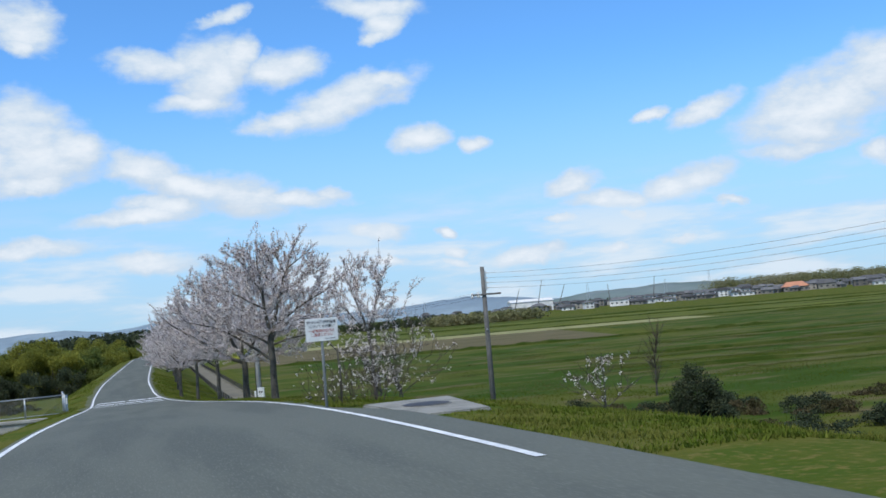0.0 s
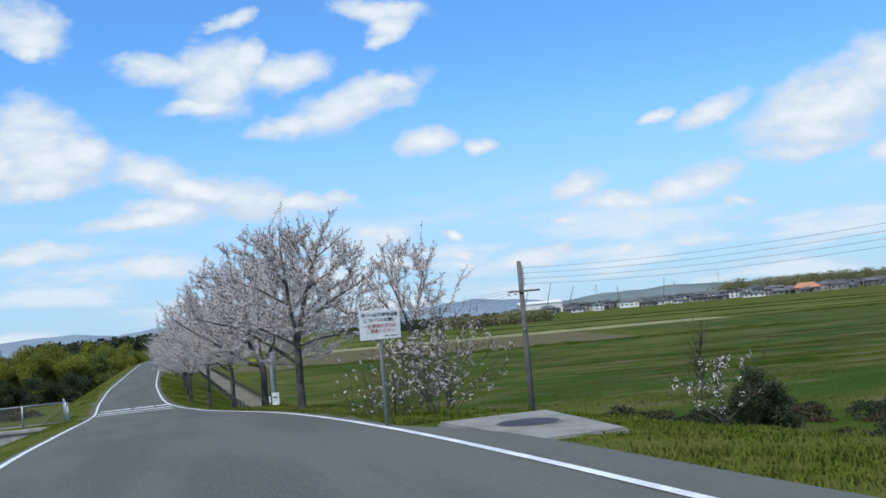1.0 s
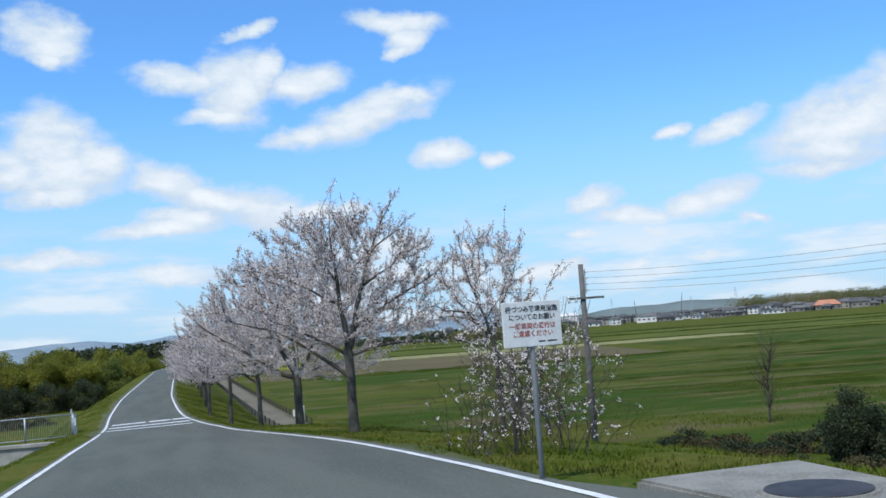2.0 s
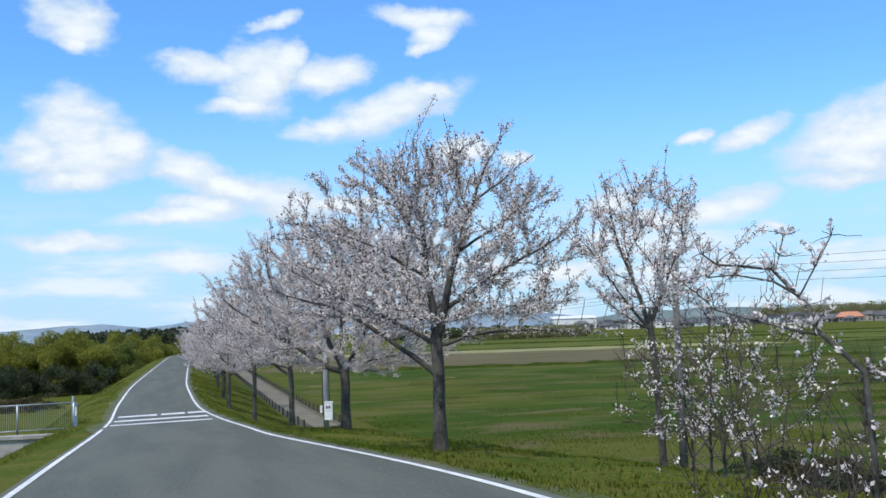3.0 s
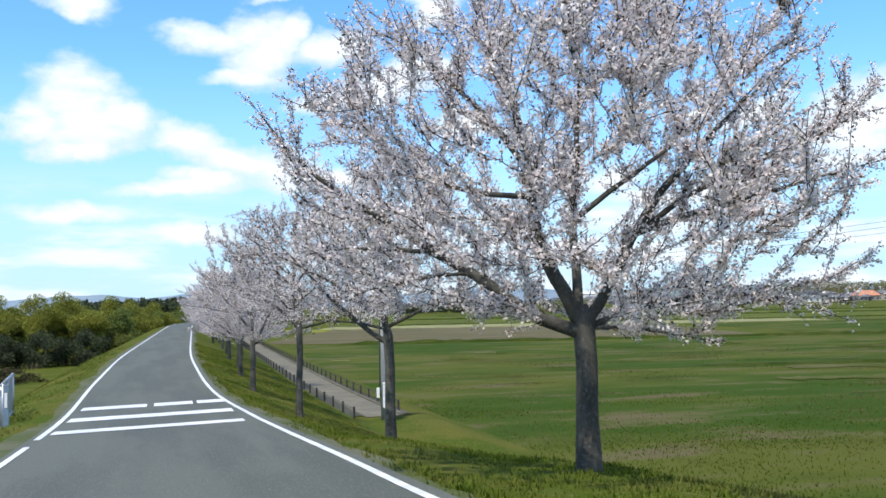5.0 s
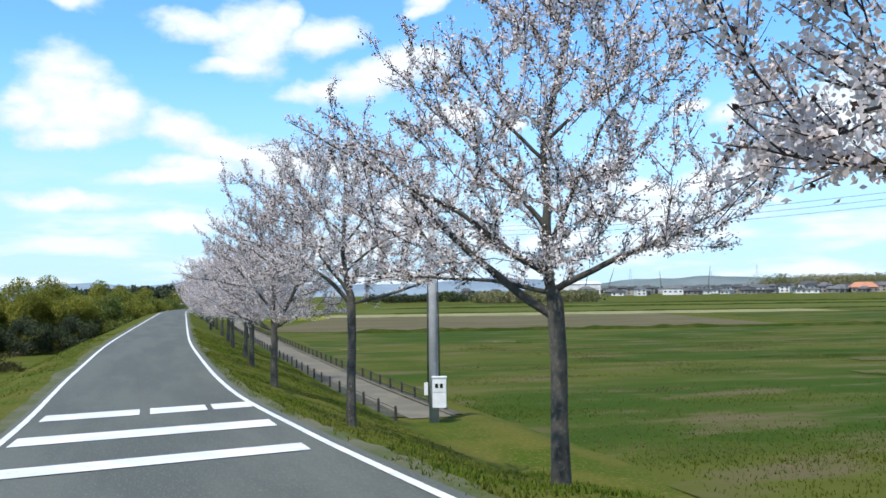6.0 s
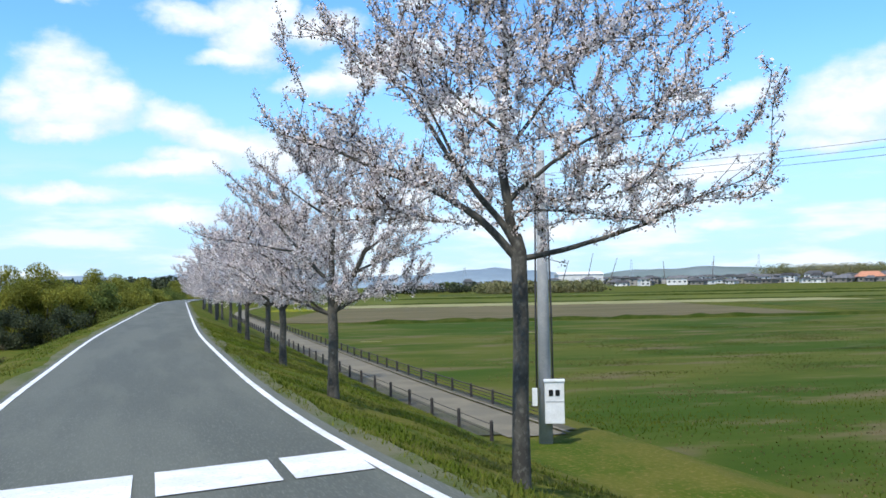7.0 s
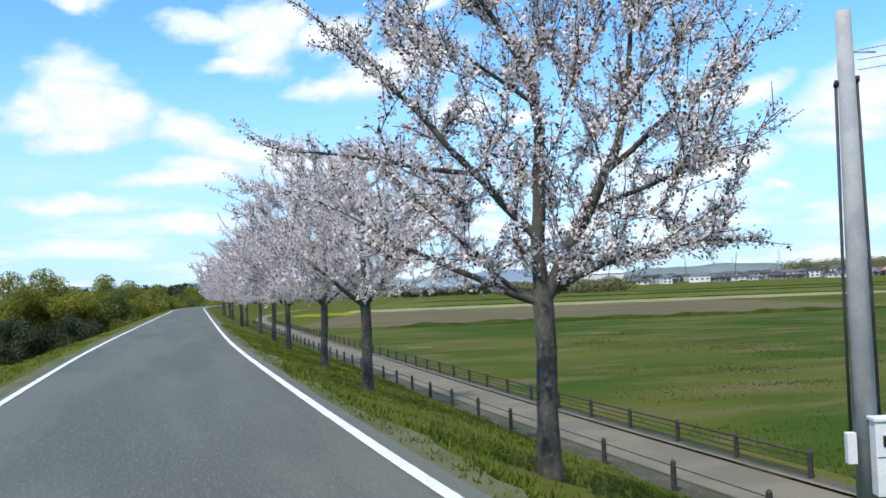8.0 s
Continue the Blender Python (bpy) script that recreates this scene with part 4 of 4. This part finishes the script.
def bush(name, m, w, d, h, count, size, mat, seed, label, group, lumps=26, stems=BARK):
    rng = np.random.default_rng(seed)
    ob = thing(name, m, label, name.replace("_", " "), group)
    v, f = leaf_lump(rng, w, d, h, count, size, lumps)
    crown = new("foliage", fast_mesh("foliage", v, f, mat))
    crown.parent = ob
    tagged(crown, kind="stuff")
    sv, sf = [], []
    for k in range(7):
        a = rng.uniform(0, 6.28)
        tip = Vector((math.cos(a) * w * 0.6, math.sin(a) * d * 0.6, h * rng.uniform(0.5, 0.85)))
        tube_data([Vector((math.cos(a) * 0.12, math.sin(a) * 0.12, -0.2)), tip * 0.5, tip], [0.03 * h / 2, 0.02 * h / 2, 0.006], 5, sv, sf, cap=False)
    raw_part("stem_work", sv, sf, stems, ob, kind="stuff")
    return ob


bush("shrub", on_ground(25.3, 41.6), 1.1, 1.1, 2.7, 14000, 0.05, LEAF_DARK, 31, "dark evergreen shrub at the field's edge", "", 110)
low_scrub = [bush("shrub", on_ground(21.0, 36.0, 0, -0.6), 1.7, 1.4, 1.5, 5200, 0.06, SCRUB, 32, "low brown scrub on the slope below the road", "scrub on the slope"),
             bush("shrub", on_ground(25.0, 33.5, 0, -0.6), 1.8, 1.5, 1.5, 5200, 0.06, LEAF_DARK, 33, "low dark green scrub on the slope below the road", "scrub on the slope")]
rs = random.Random(12)
for i in range(30):
    x, y = rs.uniform(21, 38), rs.uniform(30, 50)
    if y > 32 and x < 0.86 * (y - 32) + 5.0:
        continue
    copy_thing(low_scrub[i % 2], on_ground(x, y, rs.uniform(0, 360), -0.75))

tall = [bush("thicket_bush", pose(-12, 176, RIVER_Z - 0.3), 5.5, 5, 8.5, 36000, 0.12, LEAF_YELLOW, 41, "tall yellow-green willow thicket in the riverbed", "riverside thicket", 44),
        bush("thicket_bush", pose(-22, 178, RIVER_Z - 0.3), 5.5, 5, 8.0, 34000, 0.12, LEAF_GREEN, 42, "tall green willow thicket in the riverbed", "riverside thicket", 44)]
# low dark row: dark foliage, its colour also standing in for shadow under the thicket
dark = bush("thicket_bush", pose(-9.5, 166, RIVER_Z - 0.3), 3.4, 3.0, 5.0, 12000, 0.1, LEAF_DARK, 43, "dark grey-green thicket at the foot of the bank, colour partly shade", "riverside thicket", 40)
brown = bush("thicket_bush", pose(-13, 136, RIVER_Z - 0.1), 2.6, 2.2, 1.9, 2600, 0.1, SCRUB, 44, "low brown scrub at the foot of the bank", "riverside thicket", 30)
rr = random.Random(8)
for k in range(9):
    copy_thing(dark, pose(-14.5 - 5.0 * k, 166 + rr.uniform(-3, 3) - 0.6 * k, RIVER_Z - 0.3, 0, 0, rr.uniform(0, 360)))
for k in range(8):
    copy_thing(brown, pose(-15 - 2.8 * k, 134 + rr.uniform(-8, 8), RIVER_Z - 0.1, 0, 0, rr.uniform(0, 360)))
for k in range(11):
    copy_thing(tall[0] if rr.random() < 0.5 else tall[1], pose(-16 - 7 * k + rr.uniform(-1, 1), 176 + rr.uniform(-3, 4), RIVER_Z - 0.5, 0, 0, rr.uniform(0, 360)))
for k in range(22):
    y = 186 + 8.5 * k
    copy_thing((tall[1], tall[0], dark)[k % 3], pose(float(road_x(y)) - 10.5 + rr.uniform(-1.5, 1.0), y, RIVER_Z - 0.6 - 0.012 * (y - 186), 0, 0, rr.uniform(0, 360)))
for k in range(20):
    x, y = rr.uniform(-80, -18), rr.uniform(186, 290)
    copy_thing(tall[k % 2], pose(x, y, RIVER_Z - 0.4, 0, 0, rr.uniform(0, 360)))


def woods(name, x0, x1, y0, y1, h, count, size, mat, seed, label, base=FIELD_Z):
    rng = np.random.default_rng(seed)
    n = 260
    cx, cy = rng.uniform(x0, x1, n), rng.uniform(y0, y1, n)
    hh = h * rng.uniform(0.6, 1.1, n)
    pick = rng.integers(0, n, count)
    u = rng.normal(0, 1, (count, 3))
    u /= np.linalg.norm(u, axis=1)[:, None]
    rad = h * 0.33
    p = np.stack([cx[pick] + u[:, 0] * rad, cy[pick] + u[:, 1] * rad, base + np.maximum(0.2, hh[pick] * (0.55 + 0.42 * u[:, 2]))], 1)
    v, f = clumps(p, size, 1, rng, 0.3)
    ob = new(name, fast_mesh(name, v, f, mat))
    tagged(ob, label, "woods", kind="stuff")


woods("far_woods", -60, 75, 600, 700, 13, 30000, 1.0, LEAF_DARK, 51, "dark wood on the far side of the bend", RIVER_Z)


# ---- field plots ----
AXIS = Vector((math.sin(radians(16)), math.cos(radians(16)), 0))
ACROSS = Vector((AXIS.y, -AXIS.x, 0))


def plot(d0, d1, l0, l1, mat, label, lift, skew=0.0):
    """A strip of farmland on the plain: its depth range and its reach across, with uneven edges."""
    n = 40
    verts, faces = [], []
    rng = random.Random(int(d0 * 7 + l0))
    for i in range(n + 1):
        for d in (d0, d1):
            first = max(l0, (11.8 - (d + skew * l0) * AXIS.x) / ACROSS.x)
            l = first + (l1 - first) * i / n
            p = Vector((0, 50, 0)) + AXIS * (d + skew * l + rng.uniform(-0.012, 0.012) * d + (rng.uniform(-0.8, 0.8) if d1 - d0 < 6 else 0)) + ACROSS * l
            verts.append((p.x, p.y, FIELD_Z + lift))
    for i in range(n):
        faces.append((2 * i, 2 * i + 2, 2 * i + 3, 2 * i + 1))
    tagged(mesh_object("field_plot", verts, faces, mat), label, "field", "field plots", "structure")


plot(-60, 118, -40, 330, PADDY, "bright green paddy grass", 0.02)
plot(124, 206, -22, 50, SOIL, "brown ploughed field", 0.05, 0.05)
plot(208, 240, -25, 92, STRAW, "pale dry straw strip", 0.055)
plot(120, 200, 58, 460, PADDY, "bright green paddy field", 0.05)
plot(206, 236, 98, 400, PADDY_DULL, "dull green strip of young grass", 0.05, 0.06)
plot(244, 330, -25, 520, PADDY_DULL, "dull green far paddy field", 0.055)
plot(332, 420, -25, 620, PADDY_DULL, "dull green far paddy field", 0.06)
plot(422, 520, 0, 700, PADDY, "bright green far paddy field", 0.06)


RIDGE_WEEDS = material("ridge_weeds", (0.026, 0.042, 0.005), (0.05, 0.06, 0.012), 0.4, 6, 4, 0.95, bump=0.05, spec=0.05)


def ridge_bank(d, l0, l1, mat, label, skew=0.0, w=1.2, h=0.55):
    """A low grassy ridge between two plots."""
    n = 60
    verts, faces = [], []
    rng = random.Random(int(d))
    for i in range(n + 1):
        l = l0 + (l1 - l0) * i / n
        p = Vector((0, 50, FIELD_Z)) + AXIS * (d + skew * l) + ACROSS * l
        hh = h * rng.uniform(0.6, 1.2) * min(1.0, i / 4, (n - i) / 4) - 0.04
        for off, z in ((-w, -0.05), (-w * 0.35, hh), (w * 0.35, hh * 0.9), (w, -0.05)):
            q = p + AXIS * off
            verts.append((q.x, q.y, FIELD_Z + z))
    for i in range(n):
        for k in range(3):
            a = 4 * i + k
            faces.append((a, a + 4, a + 5, a + 1))
    tagged(mesh_object("field_ridge", verts, faces, mat, True), label, "ridge", "field ridges", "structure")


for d, l0, l1, skew, w, h in ((119, -12, 78, 0.06, 1.2, 0.5), (62, 18, 330, -0.03, 1.0, 0.4), (88, 40, 380, 0.03, 0.9, 0.35), (36, 24, 260, 0.02, 0.8, 0.35), (202, 85, 420, 0.0, 1.4, 0.6), (241, -25, 300, 0.0, 1.2, 0.4), (288, 130, 560, 0.04, 1.2, 0.3), (331, -25, 260, 0.0, 1.5, 0.6), (421, 60, 640, -0.02, 2.0, 0.7)):
    ridge_bank(d, l0, l1, RIDGE_WEEDS, "dark weedy ridge between two plots", skew, w, h)
FADED = material("faded_grass", (0.095, 0.093, 0.03), (0.058, 0.07, 0.01), 0.3, 8, 0.8, 0.95, bump=0.03, spec=0.05, stretch=(0.4, 1, 1))
for d, w, l0, l1, skew in ((57, 3.5, 30, 120, -0.03), (84, 4.0, 48, 200, 0.03), (121, 3.0, 0, 60, 0.06), (30, 3.0, 40, 90, 0.02), (196, 5.0, 100, 300, 0.0), (44, 2.5, 26, 60, 0.05), (70, 3.5, 60, 150, 0.0)):
    plot(d, d + w, l0, l1, FADED, "narrow strip of faded yellow grass", 0.065, skew)


def weeds(name, count, box_l, box_d, size, height, mat, seed, label, nd=70):
    """Rough tufts of dead grass and weeds in drifts over the near field."""
    rng = np.random.default_rng(seed)
    cl, cd = rng.uniform(*box_l, nd), rng.uniform(*box_d, nd)
    pick = rng.integers(0, nd, count)
    l = cl[pick] + rng.normal(0, 3.2, count)
    d = cd[pick] + rng.normal(0, 1.2, count)
    x = l * ACROSS.x + d * AXIS.x
    y = 50 + l * ACROSS.y + d * AXIS.y
    ok = x > 12.5
    x, y = x[ok], y[ok]
    z = ground_z(x, y)
    n = len(x)
    a, h = rng.uniform(0, 6.283, n), height * rng.uniform(0.4, 1.0, n)
    lx, ly = rng.normal(0, 0.3, n) * h, rng.normal(0, 0.3, n) * h
    c, q = np.cos(a) * size, np.sin(a) * size
    v = np.stack([np.stack([x - c, y - q, z], 1), np.stack([x + c, y + q, z], 1), np.stack([x + lx, y + ly, z + h], 1)], 1).reshape(-1, 3)
    ob = new(name, fast_mesh(name, v, np.arange(len(v)).reshape(-1, 3), mat))
    tagged(ob, label, "weeds", kind="stuff")


DRY_BLADE = material("dry_blade", (0.15, 0.12, 0.05), (0.1, 0.09, 0.035), 0.4, 5, 3, 0.9, island=0.25, spec=0.1, through_light=0.3)
FIELD_BLADE = material("field_blade", (0.075, 0.108, 0.01), (0.115, 0.122, 0.018), 0.3, 5, 3, 0.9, island=0.2, spec=0.05, through_light=0.5)
weeds("dry_weeds", 7000, (5, 70), (-28, 60), 0.02, 0.13, DRY_BLADE, 71, "drifts of dry yellow grass in the field")


def weed_patches(name, patches, count, box_l, box_d, mat, seed, label):
    """Soft low patches of tangled weeds, longer across than deep."""
    rng = np.random.default_rng(seed)
    cl, cd = rng.uniform(*box_l, patches), rng.uniform(*box_d, patches)
    wide, deep, tall = rng.uniform(0.8, 3.4, patches), rng.uniform(0.4, 1.6, patches), rng.uniform(0.04, 0.16, patches)
    k = rng.integers(0, patches, count)
    l, d = cl[k] + rng.normal(0, 1, count) * wide[k], cd[k] + rng.normal(0, 1, count) * deep[k]
    x, y = l * ACROSS.x + d * AXIS.x, 50 + l * ACROSS.y + d * AXIS.y
    ok = x > 12.6
    p = np.stack([x[ok], y[ok], ground_z(x[ok], y[ok]) + np.abs(rng.normal(0, 1, ok.sum())) * tall[k[ok]]], 1)
    v, f = clumps(p, 0.034, 1, rng, 0.02)
    tagged(new(name, fast_mesh(name, v, f, mat)), label, "weeds", kind="stuff")


WEED_DARK = material("weed_dark", (0.058, 0.08, 0.012), (0.08, 0.088, 0.02), 0.4, 6, 4, 0.95, island=0.2, spec=0.05, through_light=0.45)
weed_patches("dry_weeds", 60, 26000, (3, 60), (8, 84), DRY_BLADE, 73, "rough tan and brown weeds in the near field")
weed_patches("dark_weeds", 90, 50000, (3, 70), (0, 100), WEED_DARK, 74, "rough dark green weeds in the near field")
weeds("green_weeds", 60000, (2, 80), (-35, 70), 0.026, 0.13, FIELD_BLADE, 72, "drifts of rough green grass in the field")


RAPE = material("rape_flowers", (0.26, 0.24, 0.025), (0.12, 0.15, 0.015), 0.5, 7, 3, 0.95, bump=0.05, spec=0.02)
plot(188, 212, -34, -21, RAPE, "yellow patch of flowering rape", 0.075)


def plank(x, y, length, turn):
    board = thing("plank", pose(x, y, FIELD_Z + 0.1, 0, 0, turn), "weathered pale plank lying in the grass", "plank", "planks")
    part("plank_board", box(length, 0.16, 0.06, (0, 0, 0), 0.008), STRAW, board)


plank(16.4, 126.0, 1.6, -8)
plank(32.7, 131.9, 2.2, -12)


# ---- the far village ----
def house(m, w, d, h, roof_h, wall, roof, label):
    ob = thing("house", m, label, "house", "far village")
    part("wall", box(w, d, h, (0, 0, h / 2)), wall, ob)
    e = 0.6
    v = [(-w / 2 - e, -d / 2 - e, h), (w / 2 + e, -d / 2 - e, h), (w / 2 + e, d / 2 + e, h), (-w / 2 - e, d / 2 + e, h), (-w / 2 + w * 0.18, 0, h + roof_h), (w / 2 - w * 0.18, 0, h + roof_h)]
    f = [(0, 1, 5, 4), (1, 2, 5), (2, 3, 4, 5), (3, 0, 4), (3, 2, 1, 0)]
    raw_part("roof", v, f, roof, ob)
    for k in range(max(2, int(w / 3.2))):
        x = -w / 2 + w * (k + 0.5) / max(2, int(w / 3.2))
        for zz in ([h * 0.3, h * 0.75] if h > 4.5 else [h * 0.5]):
            part("window", box(1.5, 0.12, 1.1, (x, -d / 2 - 0.02, zz)), WINDOW, ob)
    return ob


def polar(az, dist):
    return math.sin(radians(az)) * dist, math.cos(radians(az)) * dist


def place(az, dist, turn=0.0):
    x, y = polar(az, dist)
    return pose(x, y, gz(x, y) - 0.1, 0, 0, -az + turn)


def build_village():
    # the long white hall and its low neighbours
    hall = thing("factory_hall", place(22.6, 820, 8), "large white factory hall with a low pitched roof", "hall")
    part("wall", box(34, 22, 8.2, (0, 0, 4.1)), WALL_WHITE, hall)
    raw_part("roof", [(-17.6, -11.6, 8.2), (17.6, -11.6, 8.2), (17.6, 11.6, 8.2), (-17.6, 11.6, 8.2), (-17.6, 0, 10.4), (17.6, 0, 10.4)], [(0, 1, 5, 4), (2, 3, 4, 5), (1, 2, 5), (3, 0, 4), (3, 2, 1, 0)], WALL_WHITE, hall, "white sheet-metal roof")
    for k in range(6):
        part("bay_door", box(3.4, 0.2, 3.6, (-14 + 5.6 * k, -11.05, 1.8)), WALL_GREY, hall)
    rng = random.Random(21)
    for az, dist, w, d, h, r, wall, roof, label in (
            (34.4, 760, 11, 9, 6, 2.2, WALL_WHITE, ROOF_DARK, "white two-storey house at the village edge"),
            (37.0, 760, 17, 11, 3.4, 3.6, WALL_GREY, ROOF_ORANGE, "house with a broad orange tiled roof"),
            (38.6, 760, 12, 9, 4, 3, WALL_GREY, ROOF_DARK, "grey house with a dark tiled roof"),
            (27.6, 760, 14, 9, 4.5, 2, WALL_WHITE, ROOF_DARK, "long white low building")):
        house(place(az, dist, rng.uniform(-25, 25)), w, d, h, r, wall, roof, label)
    for i in range(300):
        az = rng.uniform(15, 48) if i < 50 else rng.uniform(22, 47)
        dist = 745 + 300 * rng.random() ** 1.2
        wall = WALL_WHITE if rng.random() < 0.4 else WALL_GREY
        house(place(az, dist + 0.01 * i, rng.uniform(-40, 40)), rng.uniform(5, 10.5), rng.uniform(5, 8), rng.choice((2.2, 2.5, 2.8, 4.6)), rng.uniform(1.1, 2.2), wall, ROOF_DARK,
              "white-walled house with a dark tiled roof" if wall is WALL_WHITE else "grey house with a dark tiled roof")
    for k in range(130):
        az, dist = rng.uniform(15, 47), 780 + rng.uniform(0, 340)
        x, y = polar(az, dist)
        copy_thing(GARDEN[k % 2], pose(x, y, gz(x, y) - 0.3, 0, 0, rng.uniform(0, 360)))
    # cranes and masts by the hall
    for az, dist, h, lean_x in ((21.7, 800, 19, 5), (23.0, 800, 24, 5), (24.2, 800, 20, 6), (27.1, 810, 17, -1), (29.5, 810, 20, 2)):
        crane = thing("crane", place(az, dist), "tall thin lattice crane behind the hall", "crane", "cranes")
        part("crane_base", box(5, 3, 3, (0, 0, 1.5), 0.2), WALL_GREY, crane)
        v, f = [], []
        tube_data([Vector((0, 0, 2.5)), Vector((lean_x, 0, h))], [0.55, 0.25], 4, v, f)
        raw_part("boom", v, f, POLE_DARK, crane)
    for az, dist, h in ((25.9, 1200, 27), (32.6, 1300, 32), (30.2, 1250, 24), (16.6, 900, 16)):
        pylon = thing("pylon", place(az, dist), "slender grey power pylon on the skyline", "pylon", "pylons")
        for sx in (-1, 1):
            v, f = [], []
            tube_data([Vector((sx * 2.4, 0, 0)), Vector((sx * 0.3, 0, h))], [0.28, 0.16], 4, v, f)
            raw_part("leg", v, f, STEEL, pylon)
        for zz in (0.72, 0.84, 0.95):
            part("arm", box(9 * (1.2 - zz), 0.3, 0.3, (0, 0, h * zz)), STEEL, pylon)


GARDEN = [bush("garden_tree", pose(*polar(26, 800), gz(*polar(26, 800)) - 0.3), 3.5, 3.5, 5.5, 900, 0.45, LEAF_DARK, 81, "dark garden tree among the far houses", "village trees", 20),
          bush("garden_tree", pose(*polar(32, 805), gz(*polar(32, 805)) - 0.3), 4.5, 3.5, 4.5, 900, 0.45, LEAF_GREEN, 82, "green garden tree among the far houses", "village trees", 20)]
build_village()
for az, d, wdt, hh, n, mt, sd in ((20.0, 560, 60, 6, 7000, WOODS_PALE, 61), (35.0, 1180, 120, 17, 12000, WOODS_PALE, 62), (39.5, 1180, 130, 17, 14000, WOODS_PALE, 63), (29, 1050, 300, 6, 9000, LEAF_DARK, 64), (44, 1150, 120, 14, 9000, WOODS_PALE, 65), (16, 640, 110, 5, 6000, LEAF_DARK, 66)):
    x, y = polar(az, d)
    woods("far_woods", x - wdt / 2, x + wdt / 2, y - 20, y + 20, hh, n * 2, 0.6, mt, sd, "green wooded rise behind the village", gz(x, y))


# ---- hills on the skyline ----
def ridge(name, dist, az0, az1, heights, mat, label, seed):
    """A range of hills: a sloped body that follows a few summits and noise."""
    n = 160
    verts, faces = [], []
    for i in range(n + 1):
        s = i / n
        az = az0 + (az1 - az0) * s
        h = np.interp(s * (len(heights) - 1), range(len(heights)), heights) * (1 + 0.1 * noise.noise((s * 14 + seed, 0.3, 0)) + 0.05 * noise.noise((s * 45 + seed, 1.3, 0)))
        for dd, k in ((0, 0.0), (dist * 0.03, 0.55), (dist * 0.07, 1.0), (dist * 0.12, 0.3)):
            x, y = polar(az, dist + dd)
            verts.append((x, y, FIELD_Z - 2 + h * k))
    for i in range(n):
        for k in range(3):
            a = i * 4 + k
            faces.append((a, a + 4, a + 5, a + 1))
    tagged(mesh_object(name, verts, faces, mat, True), label, "hills", kind="structure")


# both ranges wear haze-tinted colours; no air haze is modelled
ridge("hills_far", 3600, -14, 30, [36, 43, 50, 52, 62, 68, 48, 68, 73, 66, 57, 50, 48, 52, 62, 72, 60, 42, 34, 28, 22], HILL_FAR_HAZED, "horizon hills with blue haze put into their colour", 3)
ridge("hills_near", 1600, 19, 60, [7, 16, 27, 31, 25, 29, 24, 30, 34, 28, 33, 30], HILL_NEAR_HAZED, "low wooded hills behind the village, haze in their colour", 9)


# ---- grass on the banks ----
def grass():
    rng = np.random.default_rng(77)
    n = 80000
    y = 8 + 100 * rng.random(n) ** 1.3
    u = np.where(rng.random(n) < 0.72, rng.uniform(0.26, 5.6, n), rng.uniform(-6.5, -0.5, n))
    keep = (noise_field(u, y) + rng.normal(0, 0.35, n)) > -0.35
    y, u = y[keep], u[keep]
    x = np.where(u > 0, road_x(y) + right_edge(y) + u, road_x(y) + LEFT_EDGE - 0.2 + u - 0.4 * (1 - smoothstep(25, 50, y)))
    inside = (np.abs(x - 4.61) < 0.95) & (np.abs(y - 15.85) < 1.6)
    inside |= (y < 18.8) & (x > 0) & (x - road_x(y) - right_edge(y) < 0.85)
    x, y = x[~inside], y[~inside]
    z = ground_z(x, y)
    by_road = x - road_x(y) - right_edge(y)
    z = z + 0.05 * ((by_road > 0) & (by_road < 0.6))
    n = len(x)
    vs = []
    for k in range(4):
        a = rng.uniform(0, 6.283, n)
        h = rng.uniform(0.02, 0.06, n) * (1 + 0.7 * (rng.random(n) < 0.06))
        w = rng.uniform(0.008, 0.016, n)
        ox, oy = rng.normal(0, 0.05, n), rng.normal(0, 0.05, n)
        lx, ly = np.cos(a) * h * 0.9, np.sin(a) * h * 0.9
        b0 = np.stack([x + ox - np.sin(a) * w, y + oy + np.cos(a) * w, z - 0.02], 1)
        b1 = np.stack([x + ox + np.sin(a) * w, y + oy - np.cos(a) * w, z - 0.02], 1)
        tip = np.stack([x + ox + lx, y + oy + ly, z + h], 1)
        vs.append(np.stack([b0, b1, tip], 1))
    v = np.concatenate(vs).reshape(-1, 3)
    ob = new("grass", fast_mesh("grass", v, np.arange(len(v)).reshape(-1, 3), GRASS_BLADE))
    tagged(ob, "short green grass on the road banks", "grass", kind="stuff")


def noise_field(u, y):
    return np.sin(u * 1.1 + 0.5 * y) * np.sin(0.33 * y - 0.7 * u) + 0.5 * np.sin(1.7 * y + u)


GRASS_BLADE = material("grass_blade", (0.1, 0.138, 0.012), (0.15, 0.155, 0.028), 0.5, 4, 3, 0.8, island=0.3, spec=0.15, through_light=0.45)
grass()
